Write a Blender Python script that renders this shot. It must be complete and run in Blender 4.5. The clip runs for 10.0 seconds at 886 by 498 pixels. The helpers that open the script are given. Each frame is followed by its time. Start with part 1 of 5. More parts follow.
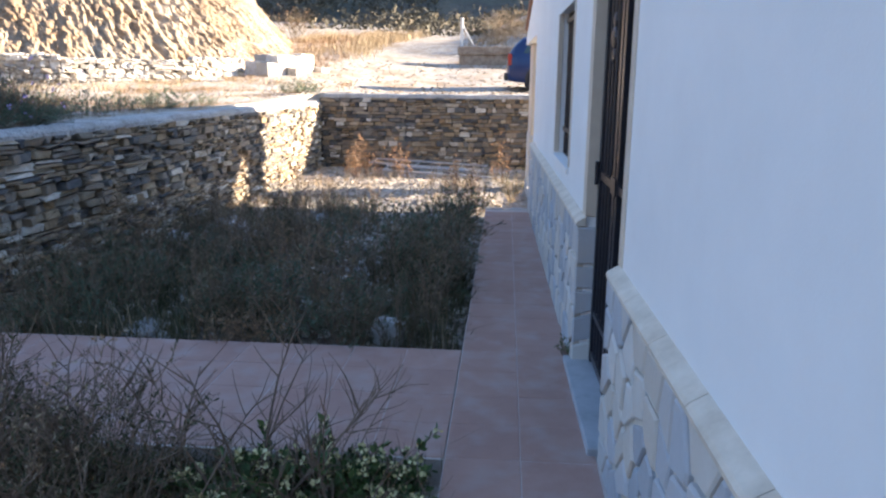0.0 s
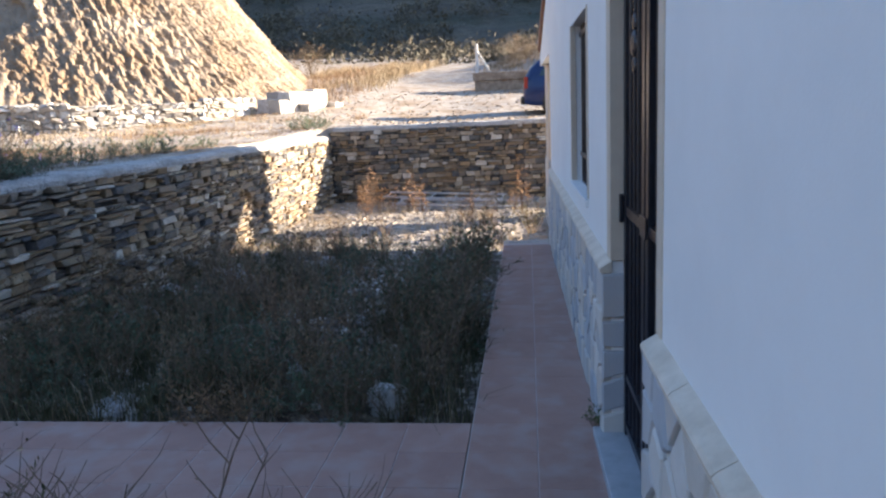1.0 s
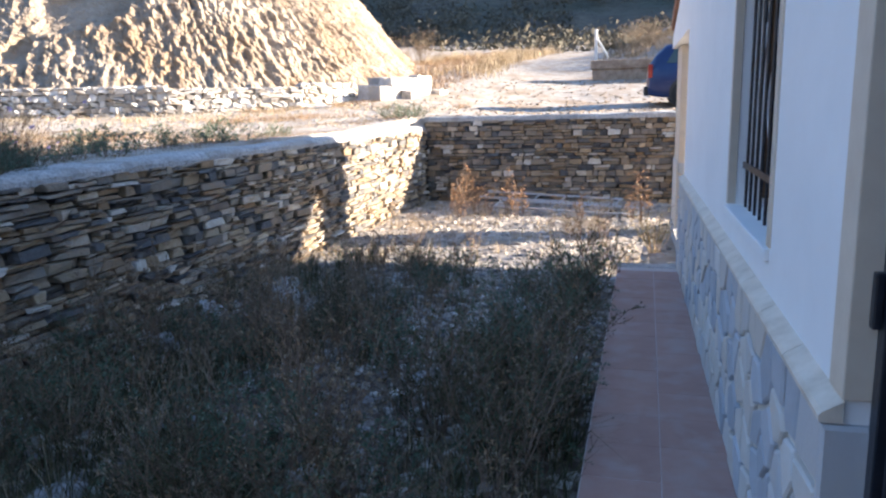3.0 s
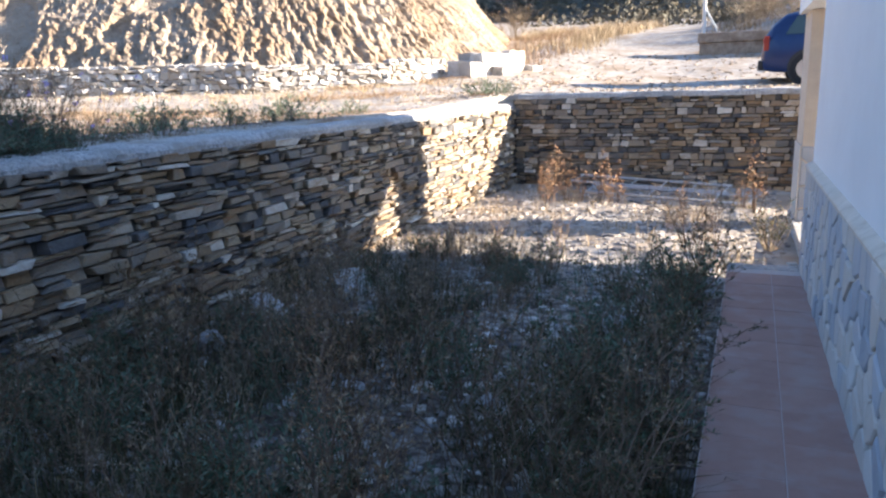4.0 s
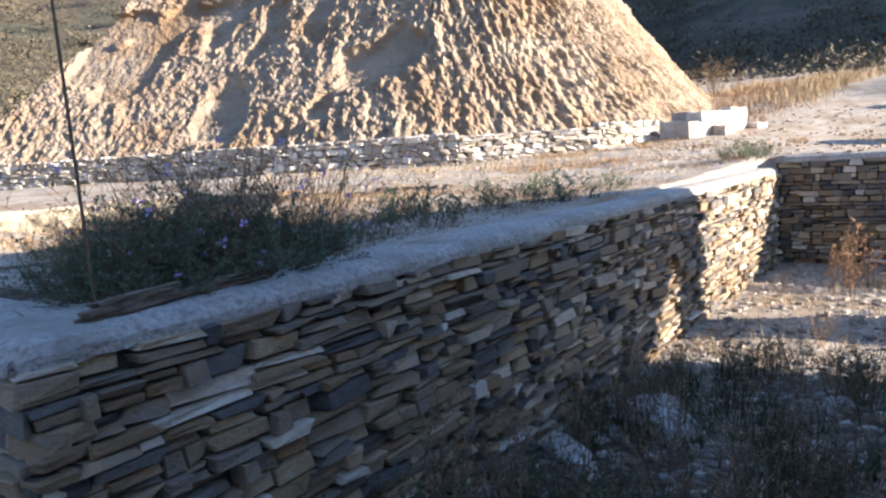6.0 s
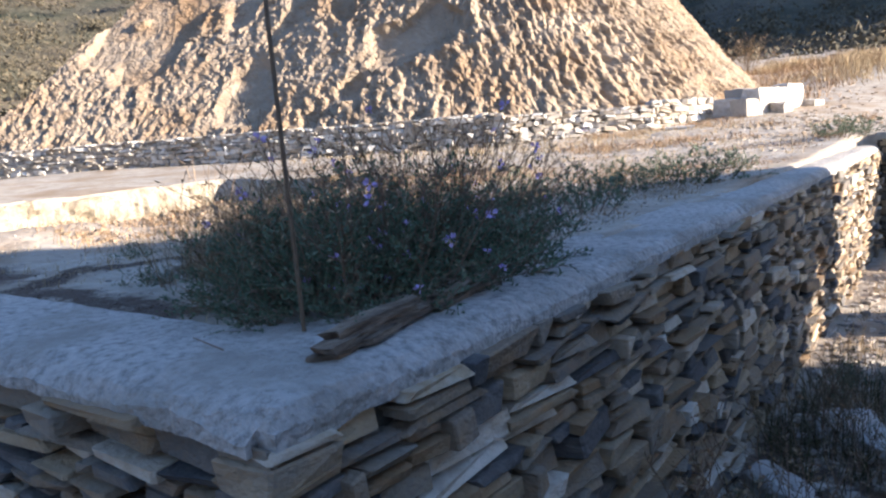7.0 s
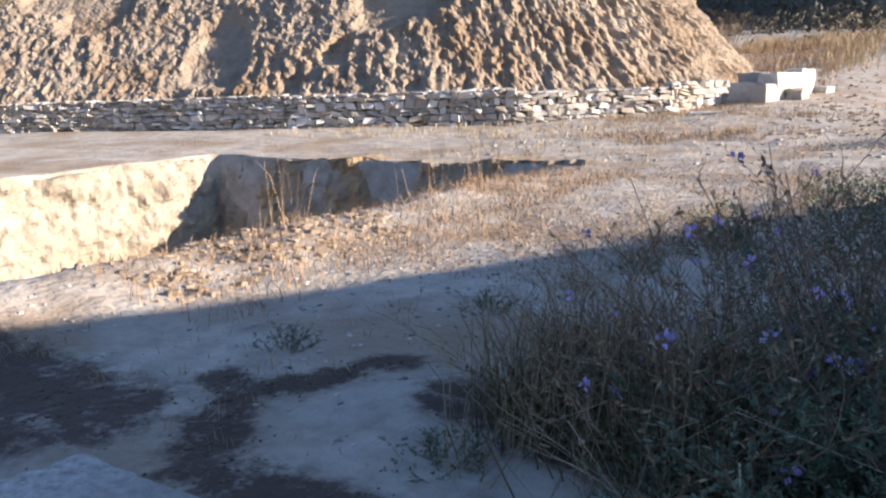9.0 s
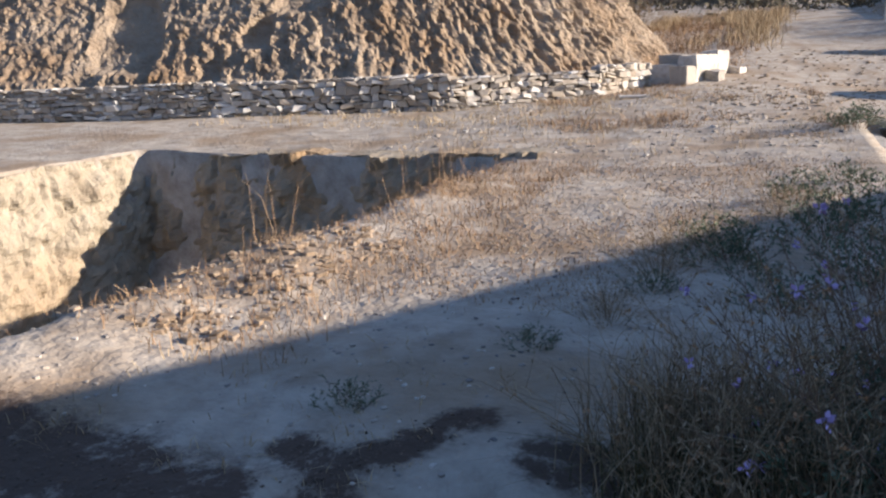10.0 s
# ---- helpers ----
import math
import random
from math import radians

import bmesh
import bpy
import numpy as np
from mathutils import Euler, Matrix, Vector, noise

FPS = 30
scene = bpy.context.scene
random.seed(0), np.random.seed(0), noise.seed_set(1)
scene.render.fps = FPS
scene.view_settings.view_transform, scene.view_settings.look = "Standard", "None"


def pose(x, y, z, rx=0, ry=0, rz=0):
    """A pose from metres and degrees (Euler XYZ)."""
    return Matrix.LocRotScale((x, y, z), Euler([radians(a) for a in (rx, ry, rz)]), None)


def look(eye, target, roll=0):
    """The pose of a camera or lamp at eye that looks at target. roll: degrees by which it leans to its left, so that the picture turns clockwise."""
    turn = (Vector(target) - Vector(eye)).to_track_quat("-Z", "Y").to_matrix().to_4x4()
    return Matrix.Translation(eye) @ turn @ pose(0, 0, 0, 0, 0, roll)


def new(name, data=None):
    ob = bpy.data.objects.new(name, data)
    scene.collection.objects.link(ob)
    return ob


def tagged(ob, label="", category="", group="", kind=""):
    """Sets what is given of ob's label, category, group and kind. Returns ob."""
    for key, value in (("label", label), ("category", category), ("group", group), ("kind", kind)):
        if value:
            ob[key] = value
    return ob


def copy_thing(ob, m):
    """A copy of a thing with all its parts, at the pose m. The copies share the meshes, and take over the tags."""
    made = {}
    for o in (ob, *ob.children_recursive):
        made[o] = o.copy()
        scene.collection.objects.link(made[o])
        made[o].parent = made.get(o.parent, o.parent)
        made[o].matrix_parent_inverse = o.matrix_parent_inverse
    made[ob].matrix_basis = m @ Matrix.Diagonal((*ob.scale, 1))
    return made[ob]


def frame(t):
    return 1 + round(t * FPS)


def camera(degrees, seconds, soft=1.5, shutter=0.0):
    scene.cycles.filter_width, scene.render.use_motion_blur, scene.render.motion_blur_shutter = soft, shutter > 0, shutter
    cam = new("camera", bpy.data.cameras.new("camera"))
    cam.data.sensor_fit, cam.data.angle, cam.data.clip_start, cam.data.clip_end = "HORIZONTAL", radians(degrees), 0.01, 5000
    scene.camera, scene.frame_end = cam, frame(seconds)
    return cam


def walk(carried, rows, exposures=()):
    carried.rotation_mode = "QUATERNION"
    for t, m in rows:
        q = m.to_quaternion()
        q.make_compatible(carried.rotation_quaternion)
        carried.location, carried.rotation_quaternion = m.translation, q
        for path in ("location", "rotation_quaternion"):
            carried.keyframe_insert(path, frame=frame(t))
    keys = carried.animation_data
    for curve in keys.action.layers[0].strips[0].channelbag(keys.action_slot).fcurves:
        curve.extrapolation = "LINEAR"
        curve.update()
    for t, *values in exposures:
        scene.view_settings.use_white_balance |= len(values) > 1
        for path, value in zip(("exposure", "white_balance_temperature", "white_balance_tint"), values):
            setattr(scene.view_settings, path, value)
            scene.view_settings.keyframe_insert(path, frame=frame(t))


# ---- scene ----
cam = camera(62.6, 10.0, soft=2.3)
PATH = [
    (0, (0.215, -3.971, 1.509), (0.053, -2.028, 1.062), 0.5),
    (0.5, (0.301, -3.58, 1.51), (0.191, -1.619, 1.13), 1.2),
    (1, (0.302, -3.318, 1.502), (0.063, -1.368, 1.129), -2.7),
    (1.5, (0.285, -2.945, 1.511), (0.115, -0.982, 1.169), -1.3),
    (2, (0.296, -2.541, 1.483), (-0.035, -0.607, 1.097), -0.7),
    (2.5, (0.255, -2.204, 1.469), (-0.212, -0.296, 1.096), -1.0),
    (2.7, (0.233, -2.055, 1.482), (-0.264, -0.155, 1.106), -1.5),
    (3.8, (0.176, -1.258, 1.467), (-0.495, 0.573, 1.023), -0.4),
    (4, (0.122, -1.146, 1.454), (-0.643, 0.65, 1.015), -1.7),
    (4.5, (-0.123, -0.754, 1.451), (-0.896, 1.057, 1.102), -0.9),
    (5, (-0.474, -0.449, 1.47), (-1.504, 1.258, 1.315), -3.1),
    (5.2, (-0.637, -0.381, 1.496), (-1.713, 1.297, 1.33), -5.4),
    (6.3, (-1.625, -0.392, 1.557), (-2.817, 1.193, 1.296), -2.9),
    (6.5, (-1.852, -0.365, 1.55), (-3.055, 1.211, 1.284), -2.7),
    (7, (-2.349, -0.298, 1.563), (-3.524, 1.295, 1.273), -4.3),
    (7.5, (-2.846, -0.147, 1.558), (-4.044, 1.427, 1.263), -4.2),
    (8, (-3.309, -0.109, 1.557), (-4.377, 1.551, 1.235), -2.5),
    (8.5, (-3.674, -0.05, 1.73), (-4.616, 1.666, 1.321), -1.5),
    (9, (-3.998, -0.022, 1.882), (-5.024, 1.647, 1.481), -2.0),
    (9.5, (-4.252, -0.097, 1.959), (-5.252, 1.575, 1.507), -3.0),
    (10, (-4.444, -0.135, 2.103), (-5.255, 1.63, 1.627), -2.6),
]
walk(cam, [(t, look(eye, target, roll)) for t, eye, target, roll in PATH],
     exposures=[(0.0, 2.5, 6650, 15), (0.5, 2.16, 6600, 15), (1.0, 2.14, 6550, 15), (2.0, 2.14, 6400, 16), (2.5, 2.34, 6300, 15), (5.0, 2.1, 6150, 15), (6.5, 1.8, 6300, 16), (7.5, 1.93, 6050, 16),
                (8.5, 1.98, 5950, 16), (9.0, 1.46, 6150, 17), (10.0, 1.06, 6300, 17)])

# ---- world and sun ----
SUN = Vector((1.0, 0.33, 0.303)).normalized()
world = bpy.data.worlds.new("sky")
scene.world = world
world.use_nodes = True
wn = world.node_tree.nodes
sky = wn.new("ShaderNodeTexSky")
sky.sky_type = "NISHITA"
sky.sun_disc = False
sky.ozone_density = 2.7
sky.dust_density = 0.3
sky.sun_elevation = math.asin(SUN.z)
sky.sun_rotation = math.atan2(SUN.x, SUN.y)
wn["Background"].inputs["Strength"].default_value = 0.1
world.node_tree.links.new(sky.outputs["Color"], wn["Background"].inputs["Color"])
sun = new("sun", bpy.data.lights.new("sun", "SUN"))
sun.data.energy = 5.0
sun.data.angle = radians(0.5)
sun.data.color = (1.0, 0.85, 0.64)
sun.matrix_world = look((30, 12, 12), Vector((30, 12, 12)) - SUN)


# ---- materials ----
def material(name, colors, scale=8.0, rough=0.9, bump=0.3, bump_scale=40.0, metal=0.0, detail=6.0, per_object=0.0,
             per_island=0.0, stretch=(1, 1, 1), stain=None, stain_scale=1.0, bump_dist=0.01):
    """Noise-ramped surface: colours along a ramp, fine grain as bump, stains at a larger scale."""
    m = bpy.data.materials.new(name)
    m.use_nodes = True
    nt = m.node_tree
    n, l = nt.nodes, nt.links
    b = n["Principled BSDF"]
    b.inputs["Roughness"].default_value = rough
    b.inputs["Metallic"].default_value = metal
    tc = n.new("ShaderNodeNewGeometry")
    mp = n.new("ShaderNodeMapping")
    mp.inputs["Scale"].default_value = stretch
    l.new(tc.outputs["Position"], mp.inputs["Vector"])
    no = n.new("ShaderNodeTexNoise")
    no.inputs["Scale"].default_value = scale
    no.inputs["Detail"].default_value = detail
    no.inputs["Roughness"].default_value = 0.65
    l.new(mp.outputs["Vector"], no.inputs["Vector"])
    fac = no.outputs["Fac"]
    for amount, src in ((per_object, "o"), (per_island, "i")):
        if amount:
            info = n.new("ShaderNodeObjectInfo" if src == "o" else "ShaderNodeNewGeometry")
            out = info.outputs["Random" if src == "o" else "Random Per Island"]
            mix = n.new("ShaderNodeMix")
            mix.inputs[0].default_value = amount
            l.new(fac, mix.inputs[2])
            l.new(out, mix.inputs[3])
            fac = mix.outputs[0]
    ramp = n.new("ShaderNodeValToRGB")
    e = ramp.color_ramp.elements
    lo, hi = (0.3, 0.7) if not (per_object or per_island) else (0.12, 0.88)
    while len(e) < len(colors):
        e.new(0.5)
    for i, c in enumerate(colors):
        e[i].position = lo + (hi - lo) * i / max(1, len(colors) - 1)
        e[i].color = (*c, 1)
    l.new(fac, ramp.inputs["Fac"])
    col = ramp.outputs["Color"]
    if stain:
        sn = n.new("ShaderNodeTexNoise")
        sn.inputs["Scale"].default_value = stain_scale
        sn.inputs["Detail"].default_value = 5
        l.new(tc.outputs["Position"], sn.inputs["Vector"])
        sr = n.new("ShaderNodeMapRange")
        sr.inputs[1].default_value, sr.inputs[2].default_value = 0.48, 0.68
        l.new(sn.outputs["Fac"], sr.inputs[0])
        mx = n.new("ShaderNodeMix")
        mx.data_type = "RGBA"
        l.new(sr.outputs[0], mx.inputs[0])
        l.new(col, mx.inputs[6])
        mx.inputs[7].default_value = (*stain, 1)
        col = mx.outputs[2]
    l.new(col, b.inputs["Base Color"])
    if bump:
        bn = n.new("ShaderNodeTexNoise")
        bn.inputs["Scale"].default_value = bump_scale
        bn.inputs["Detail"].default_value = 5
        l.new(mp.outputs["Vector"], bn.inputs["Vector"])
        bp = n.new("ShaderNodeBump")
        bp.inputs["Strength"].default_value = bump
        bp.inputs["Distance"].default_value = bump_dist
        l.new(bn.outputs["Fac"], bp.inputs["Height"])
        l.new(bp.outputs["Normal"], b.inputs["Normal"])
    return m


M_SOIL = material("pale_soil", [(0.24, 0.2, 0.16), (0.385, 0.345, 0.295), (0.49, 0.45, 0.395)], 4.5, 0.95, 0.55, 20, detail=14,
                  stain=(0.27, 0.2, 0.135), stain_scale=0.9, bump_dist=0.04)
M_CLIFF = material("clay_cliff", [(0.2, 0.15, 0.105), (0.31, 0.248, 0.184), (0.38, 0.315, 0.245)], 1.3, 0.95, 0.9, 12, detail=12,
                   stain=(0.25, 0.165, 0.095), stain_scale=0.4, bump_dist=0.07)
M_CLAY = material("pale_cut_clay", [(0.23, 0.19, 0.14), (0.335, 0.295, 0.23), (0.42, 0.375, 0.305)], 2.2, 0.95, 0.9, 14, detail=12,
                  stain=(0.33, 0.23, 0.135), stain_scale=0.55, bump_dist=0.05)
M_HILL = material("scrub_hill", [(0.045, 0.04, 0.03), (0.085, 0.072, 0.052), (0.16, 0.13, 0.088)], 0.2, 0.95, 0.8, 1.5, detail=10,
                  stain=(0.05, 0.055, 0.035), stain_scale=0.09, bump_dist=0.4)
M_PLASTER = material("white_plaster", [(0.76, 0.76, 0.75), (0.82, 0.82, 0.81)], 2.0, 0.85, 0.15, 120, bump_dist=0.003)
M_TRIM = material("beige_render", [(0.55, 0.46, 0.36), (0.64, 0.55, 0.44)], 6.0, 0.85, 0.2, 90, bump_dist=0.004)
M_CONCRETE = material("cap_concrete", [(0.2, 0.194, 0.184), (0.45, 0.438, 0.42), (0.59, 0.575, 0.555)], 34.0, 0.95, 1.0, 60, detail=12,
                      stain=(0.31, 0.29, 0.26), stain_scale=2.6, bump_dist=0.02)
M_MORTAR = material("dark_mortar", [(0.045, 0.04, 0.034), (0.1, 0.088, 0.073)], 20, 0.95, 0.5, 60)
M_SLATE = material("slate_stone", [(0.07, 0.071, 0.077), (0.165, 0.156, 0.146), (0.31, 0.21, 0.12), (0.235, 0.208, 0.176), (0.4, 0.3, 0.19), (0.66, 0.63, 0.57)], 14.0, 0.9, 0.7, 46,
                   per_object=0.72, stretch=(1, 1, 1.7), detail=10, bump_dist=0.02)
M_SLATE_J = material("slate_stone_joined", [(0.07, 0.071, 0.077), (0.165, 0.156, 0.146), (0.31, 0.21, 0.12), (0.235, 0.208, 0.176), (0.4, 0.3, 0.19), (0.66, 0.63, 0.57)], 14.0, 0.9, 0.7, 46,
                     per_island=0.72, stretch=(1, 1, 1.7), detail=10, bump_dist=0.02)
M_LIME = material("limewashed_stone", [(0.15, 0.14, 0.135), (0.36, 0.34, 0.315), (0.42, 0.36, 0.29), (0.62, 0.61, 0.59), (0.72, 0.71, 0.69)], 9.0, 0.9, 0.9, 24, per_object=0.5)
M_LIME_J = material("limewashed_stone_joined", [(0.15, 0.14, 0.135), (0.36, 0.34, 0.315), (0.42, 0.36, 0.29), (0.62, 0.61, 0.59), (0.72, 0.71, 0.69)], 9.0, 0.9, 0.9, 24, per_island=0.5)
M_TILE = material("terracotta_tile", [(0.3, 0.165, 0.135), (0.37, 0.215, 0.175), (0.44, 0.285, 0.24)], 6.0, 0.75, 0.3, 60, per_object=0.2, detail=10,
                  stain=(0.39, 0.27, 0.235), stain_scale=5.5)
M_IRON = material("black_iron", [(0.009, 0.011, 0.017), (0.019, 0.023, 0.034)], 20, 0.33, 0.2, 80)


# ---- building helpers ----
def part(name, bm, mat, parent=None, label=""):
    me = bpy.data.meshes.new(name)
    bm.normal_update()
    bm.to_mesh(me)
    bm.free()
    me.materials.append(mat)
    ob = new(name, me)
    if parent:
        ob.parent = parent
    if label:
        ob["label"] = label
    return ob


def grid_mesh(name, P, mat, parent=None, smooth=True):
    """A sheet from an array of places, rows by columns."""
    r, c = P.shape[:2]
    i = np.arange(r * c).reshape(r, c)
    f = np.stack([i[:-1, :-1], i[:-1, 1:], i[1:, 1:], i[1:, :-1]], -1).reshape(-1, 4)
    me = bpy.data.meshes.new(name)
    me.from_pydata(P.reshape(-1, 3).tolist(), [], f.tolist())
    if smooth:
        me.polygons.foreach_set("use_smooth", [True] * len(me.polygons))
    me.materials.append(mat)
    ob = new(name, me)
    if parent:
        ob.parent = parent
    return ob


def box(bm, x0, y0, z0, x1, y1, z1, bevel=0.0):
    g = bmesh.ops.create_cube(bm, size=1.0)
    bmesh.ops.scale(bm, vec=(x1 - x0, y1 - y0, z1 - z0), verts=g["verts"])
    bmesh.ops.translate(bm, vec=((x0 + x1) / 2, (y0 + y1) / 2, (z0 + z1) / 2), verts=g["verts"])
    if bevel:
        es = list({e for v in g["verts"] for e in v.link_edges})
        bmesh.ops.bevel(bm, geom=es, offset=bevel, segments=2, affect="EDGES", profile=0.6)
    return bm


def solid(name, dims, mat, parent=None, label="", bevel=0.0):
    return part(name, box(bmesh.new(), *dims, bevel=bevel), mat, parent, label)


def rod(bm, a, b, r, sides=8, r2=None):
    a, b = Vector(a), Vector(b)
    g = bmesh.ops.create_cone(bm, cap_ends=True, segments=sides, radius1=r, radius2=r if r2 is None else r2, depth=(b - a).length)
    m = Matrix.Translation((a + b) / 2) @ (b - a).to_track_quat("Z", "Y").to_matrix().to_4x4()
    bmesh.ops.transform(bm, matrix=m, verts=g["verts"])
    return bm


def vnoise(x, y, seed=0, octaves=4, rough=0.5):
    """Smooth value noise on arrays, about -1 to 1."""
    x, y = np.broadcast_arrays(np.asarray(x, float), np.asarray(y, float))
    out, amp, tot = np.zeros(x.shape), 1.0, 0.0
    for o in range(octaves):
        xi, yi = np.floor(x).astype(np.int64), np.floor(y).astype(np.int64)
        fx, fy = x - xi, y - yi
        fx, fy = fx * fx * (3 - 2 * fx), fy * fy * (3 - 2 * fy)

        def hsh(a, b):
            h = (a * 374761393 + b * 668265263 + (seed + o * 17) * 1442695041) & 0x7FFFFFFF
            h = ((h ^ (h >> 13)) * 1274126177) & 0x7FFFFFFF
            return ((h ^ (h >> 16)) & 0xFFFF) / 32767.5 - 1
        top = hsh(xi, yi) * (1 - fx) + hsh(xi + 1, yi) * fx
        bot = hsh(xi, yi + 1) * (1 - fx) + hsh(xi + 1, yi + 1) * fx
        out += amp * (top * (1 - fy) + bot * fy)
        tot += amp
        amp *= rough
        x, y = x * 2.03 + 7.1, y * 2.03 + 3.7
    return out / tot


# ---- ground ----
WALL_X, CORNER_Y, FAR_Y = -3.24, 0.42, 9.73
CAP_Z, CAP_W = 1.15, 0.43
PIT = (-12.4, -7.0, -6.0, 7.35)


def ground_z(x, y):
    x, y = np.broadcast_arrays(np.asarray(x, float), np.asarray(y, float))
    up = np.interp(y, [0, 7, 9.8, 15, 18.3, 22, 26, 40, 80, 400], [1.12, 1.14, 1.27, 1.56, 1.8, 2.38, 2.93, 4.2, 8, 12])
    road = np.interp(y, [0, 9.8, 15.6, 18, 22, 26, 40, 80, 400], [1.12, 1.27, 1.26, 1.46, 2.07, 2.92, 4.2, 8, 12])
    up = up + 0.28 * np.clip((-x - 10) / 9, 0, 1)
    f = np.clip((x + 6.0) / 4.5, 0, 1)
    up = up + (road - up) * f * f * (3 - 2 * f)
    up = up + 0.03 * vnoise(x * 0.8, y * 0.8, 1) + 0.02 * vnoise(x * 4, y * 4, 2) * (np.abs(x) < 30)
    up = up + 0.11 * np.exp(-((x + 6.8) / 0.4) ** 2) * np.clip((7.0 - y) / 2, 0, 1) * (0.8 + 0.6 * vnoise(x * 2.5, y * 2.5, 9))
    up = up + 1.1 * np.clip((y - 23.2) / 6, 0, 1) * np.clip((x + 0.9) / 3, 0, 1)
    low = -0.09 + 0.05 * vnoise(x * 1.2, y * 1.2, 3)
    low = np.where(y < 0.3, -0.12, low)
    upper = ((x < WALL_X - 0.2) & (y > CORNER_Y + 0.2)) | ((x < -5.4) & (y > CORNER_Y + 0.02)) | (y > FAR_Y + 0.2)
    z = np.where(upper, up, low)
    edge = 0.35 * vnoise(y * 0.9, 0 * y, 5)
    tail = np.clip((y - 5.0) / 2.35, 0, 1)
    pit = (x > PIT[0] + 0.12) & (x < PIT[1] + edge + 0.2 * tail) & (y > 0.9) & (y < PIT[3] - 0.1)
    depth = 1.9 * np.clip((PIT[1] + edge - x) / 0.8, 0, 1) * np.clip((PIT[3] + 0.6 - y) / 1.2, 0.0, 1)
    return np.where(pit, z - depth, z)


def lines(*spans):
    """Grid lines from spans of (start, end, step)."""
    return np.unique(np.round(np.concatenate([np.arange(a, b, s) for a, b, s in spans]), 4))


gx = lines((-400, -60, 20), (-60, -14, 1.0), (-14, -6.6, 0.1), (-6.6, -4.1, 0.05), (-4.1, 2, 0.1), (2, 20, 0.5), (20, 401, 20))
gy = lines((-300, -20, 20), (-20, -1, 1.0), (-1, 0.5, 0.1), (0.5, 2.0, 0.05), (2.0, 12, 0.1), (12, 30, 0.25), (30, 80, 1.5), (80, 401, 20))
GX, GY = np.meshgrid(gx, gy)
ground = grid_mesh("ground", np.stack([GX, GY, ground_z(GX, GY)], -1), M_SOIL)
# streaks of dark plant litter trodden into the soil
STREAKS = ((-6.5, 1.02, -5.7, 1.0, 380, 0.15), (-6.1, 0.78, -5.8, 0.72, 200, 0.12), (-5.6, 1.34, -5.43, 1.24, 70, 0.05), (-5.43, 1.24, -5.28, 1.43, 90, 0.055), (-5.28, 1.43, -5.18, 1.63, 80, 0.055),
           (-5.43, 1.22, -5.32, 1.05, 80, 0.055), (-5.32, 1.05, -5.2, 0.92, 90, 0.07), (-5.2, 0.91, -4.2, 0.9, 200, 0.06), (-4.9, 1.5, -4.5, 1.35, 90, 0.08))
humus = np.zeros_like(GX)
for x0, y0, x1, y1, n_, w_ in STREAKS:
    f = np.clip(((GX - x0) * (x1 - x0) + (GY - y0) * (y1 - y0)) / ((x1 - x0) ** 2 + (y1 - y0) ** 2), 0, 1)
    humus = np.maximum(humus, np.exp(-((GX - x0 - f * (x1 - x0)) ** 2 + (GY - y0 - f * (y1 - y0)) ** 2) / (1.55 * w_) ** 2))
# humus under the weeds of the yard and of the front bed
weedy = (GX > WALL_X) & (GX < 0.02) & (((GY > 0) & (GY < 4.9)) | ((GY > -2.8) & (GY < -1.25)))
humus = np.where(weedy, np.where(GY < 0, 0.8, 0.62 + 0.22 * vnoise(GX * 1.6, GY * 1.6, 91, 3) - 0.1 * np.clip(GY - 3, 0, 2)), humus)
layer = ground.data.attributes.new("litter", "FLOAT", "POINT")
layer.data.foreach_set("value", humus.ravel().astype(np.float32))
nt = M_SOIL.node_tree
at = nt.nodes.new("ShaderNodeAttribute")
at.attribute_name = "litter"
ge = nt.nodes.new("ShaderNodeNewGeometry")
ns = nt.nodes.new("ShaderNodeTexNoise")
ns.inputs["Scale"].default_value, ns.inputs["Detail"].default_value, ns.inputs["Roughness"].default_value = 11, 10, 0.75
nt.links.new(ge.outputs["Position"], ns.inputs["Vector"])
am = nt.nodes.new("ShaderNodeMath")
am.operation = "MULTIPLY_ADD"
am.inputs[1].default_value = 3.2
nt.links.new(ns.outputs["Fac"], am.inputs[0])
nt.links.new(at.outputs["Fac"], am.inputs[2])
ar = nt.nodes.new("ShaderNodeMapRange")
ar.inputs[1].default_value, ar.inputs[2].default_value, ar.inputs[4].default_value = 1.75, 2.35, 0.94
nt.links.new(am.outputs[0], ar.inputs[0])
lm = nt.nodes.new("ShaderNodeMath")
lm.operation = "MULTIPLY"
cut = nt.nodes.new("ShaderNodeMapRange")
cut.inputs[1].default_value, cut.inputs[2].default_value = 0.08, 0.5
nt.links.new(at.outputs["Fac"], cut.inputs[0])
nt.links.new(ar.outputs[0], lm.inputs[0])
nt.links.new(cut.outputs[0], lm.inputs[1])
mixer = nt.nodes.new("ShaderNodeMix")
mixer.data_type = "RGBA"
soil_bsdf = nt.nodes["Principled BSDF"]
nt.links.new(soil_bsdf.inputs["Base Color"].links[0].from_socket, mixer.inputs[6])
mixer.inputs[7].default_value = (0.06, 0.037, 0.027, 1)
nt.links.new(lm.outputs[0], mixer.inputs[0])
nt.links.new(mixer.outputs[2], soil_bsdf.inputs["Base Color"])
tagged(ground, "pale dry soil with dead grass and pebbles", "ground", kind="structure")

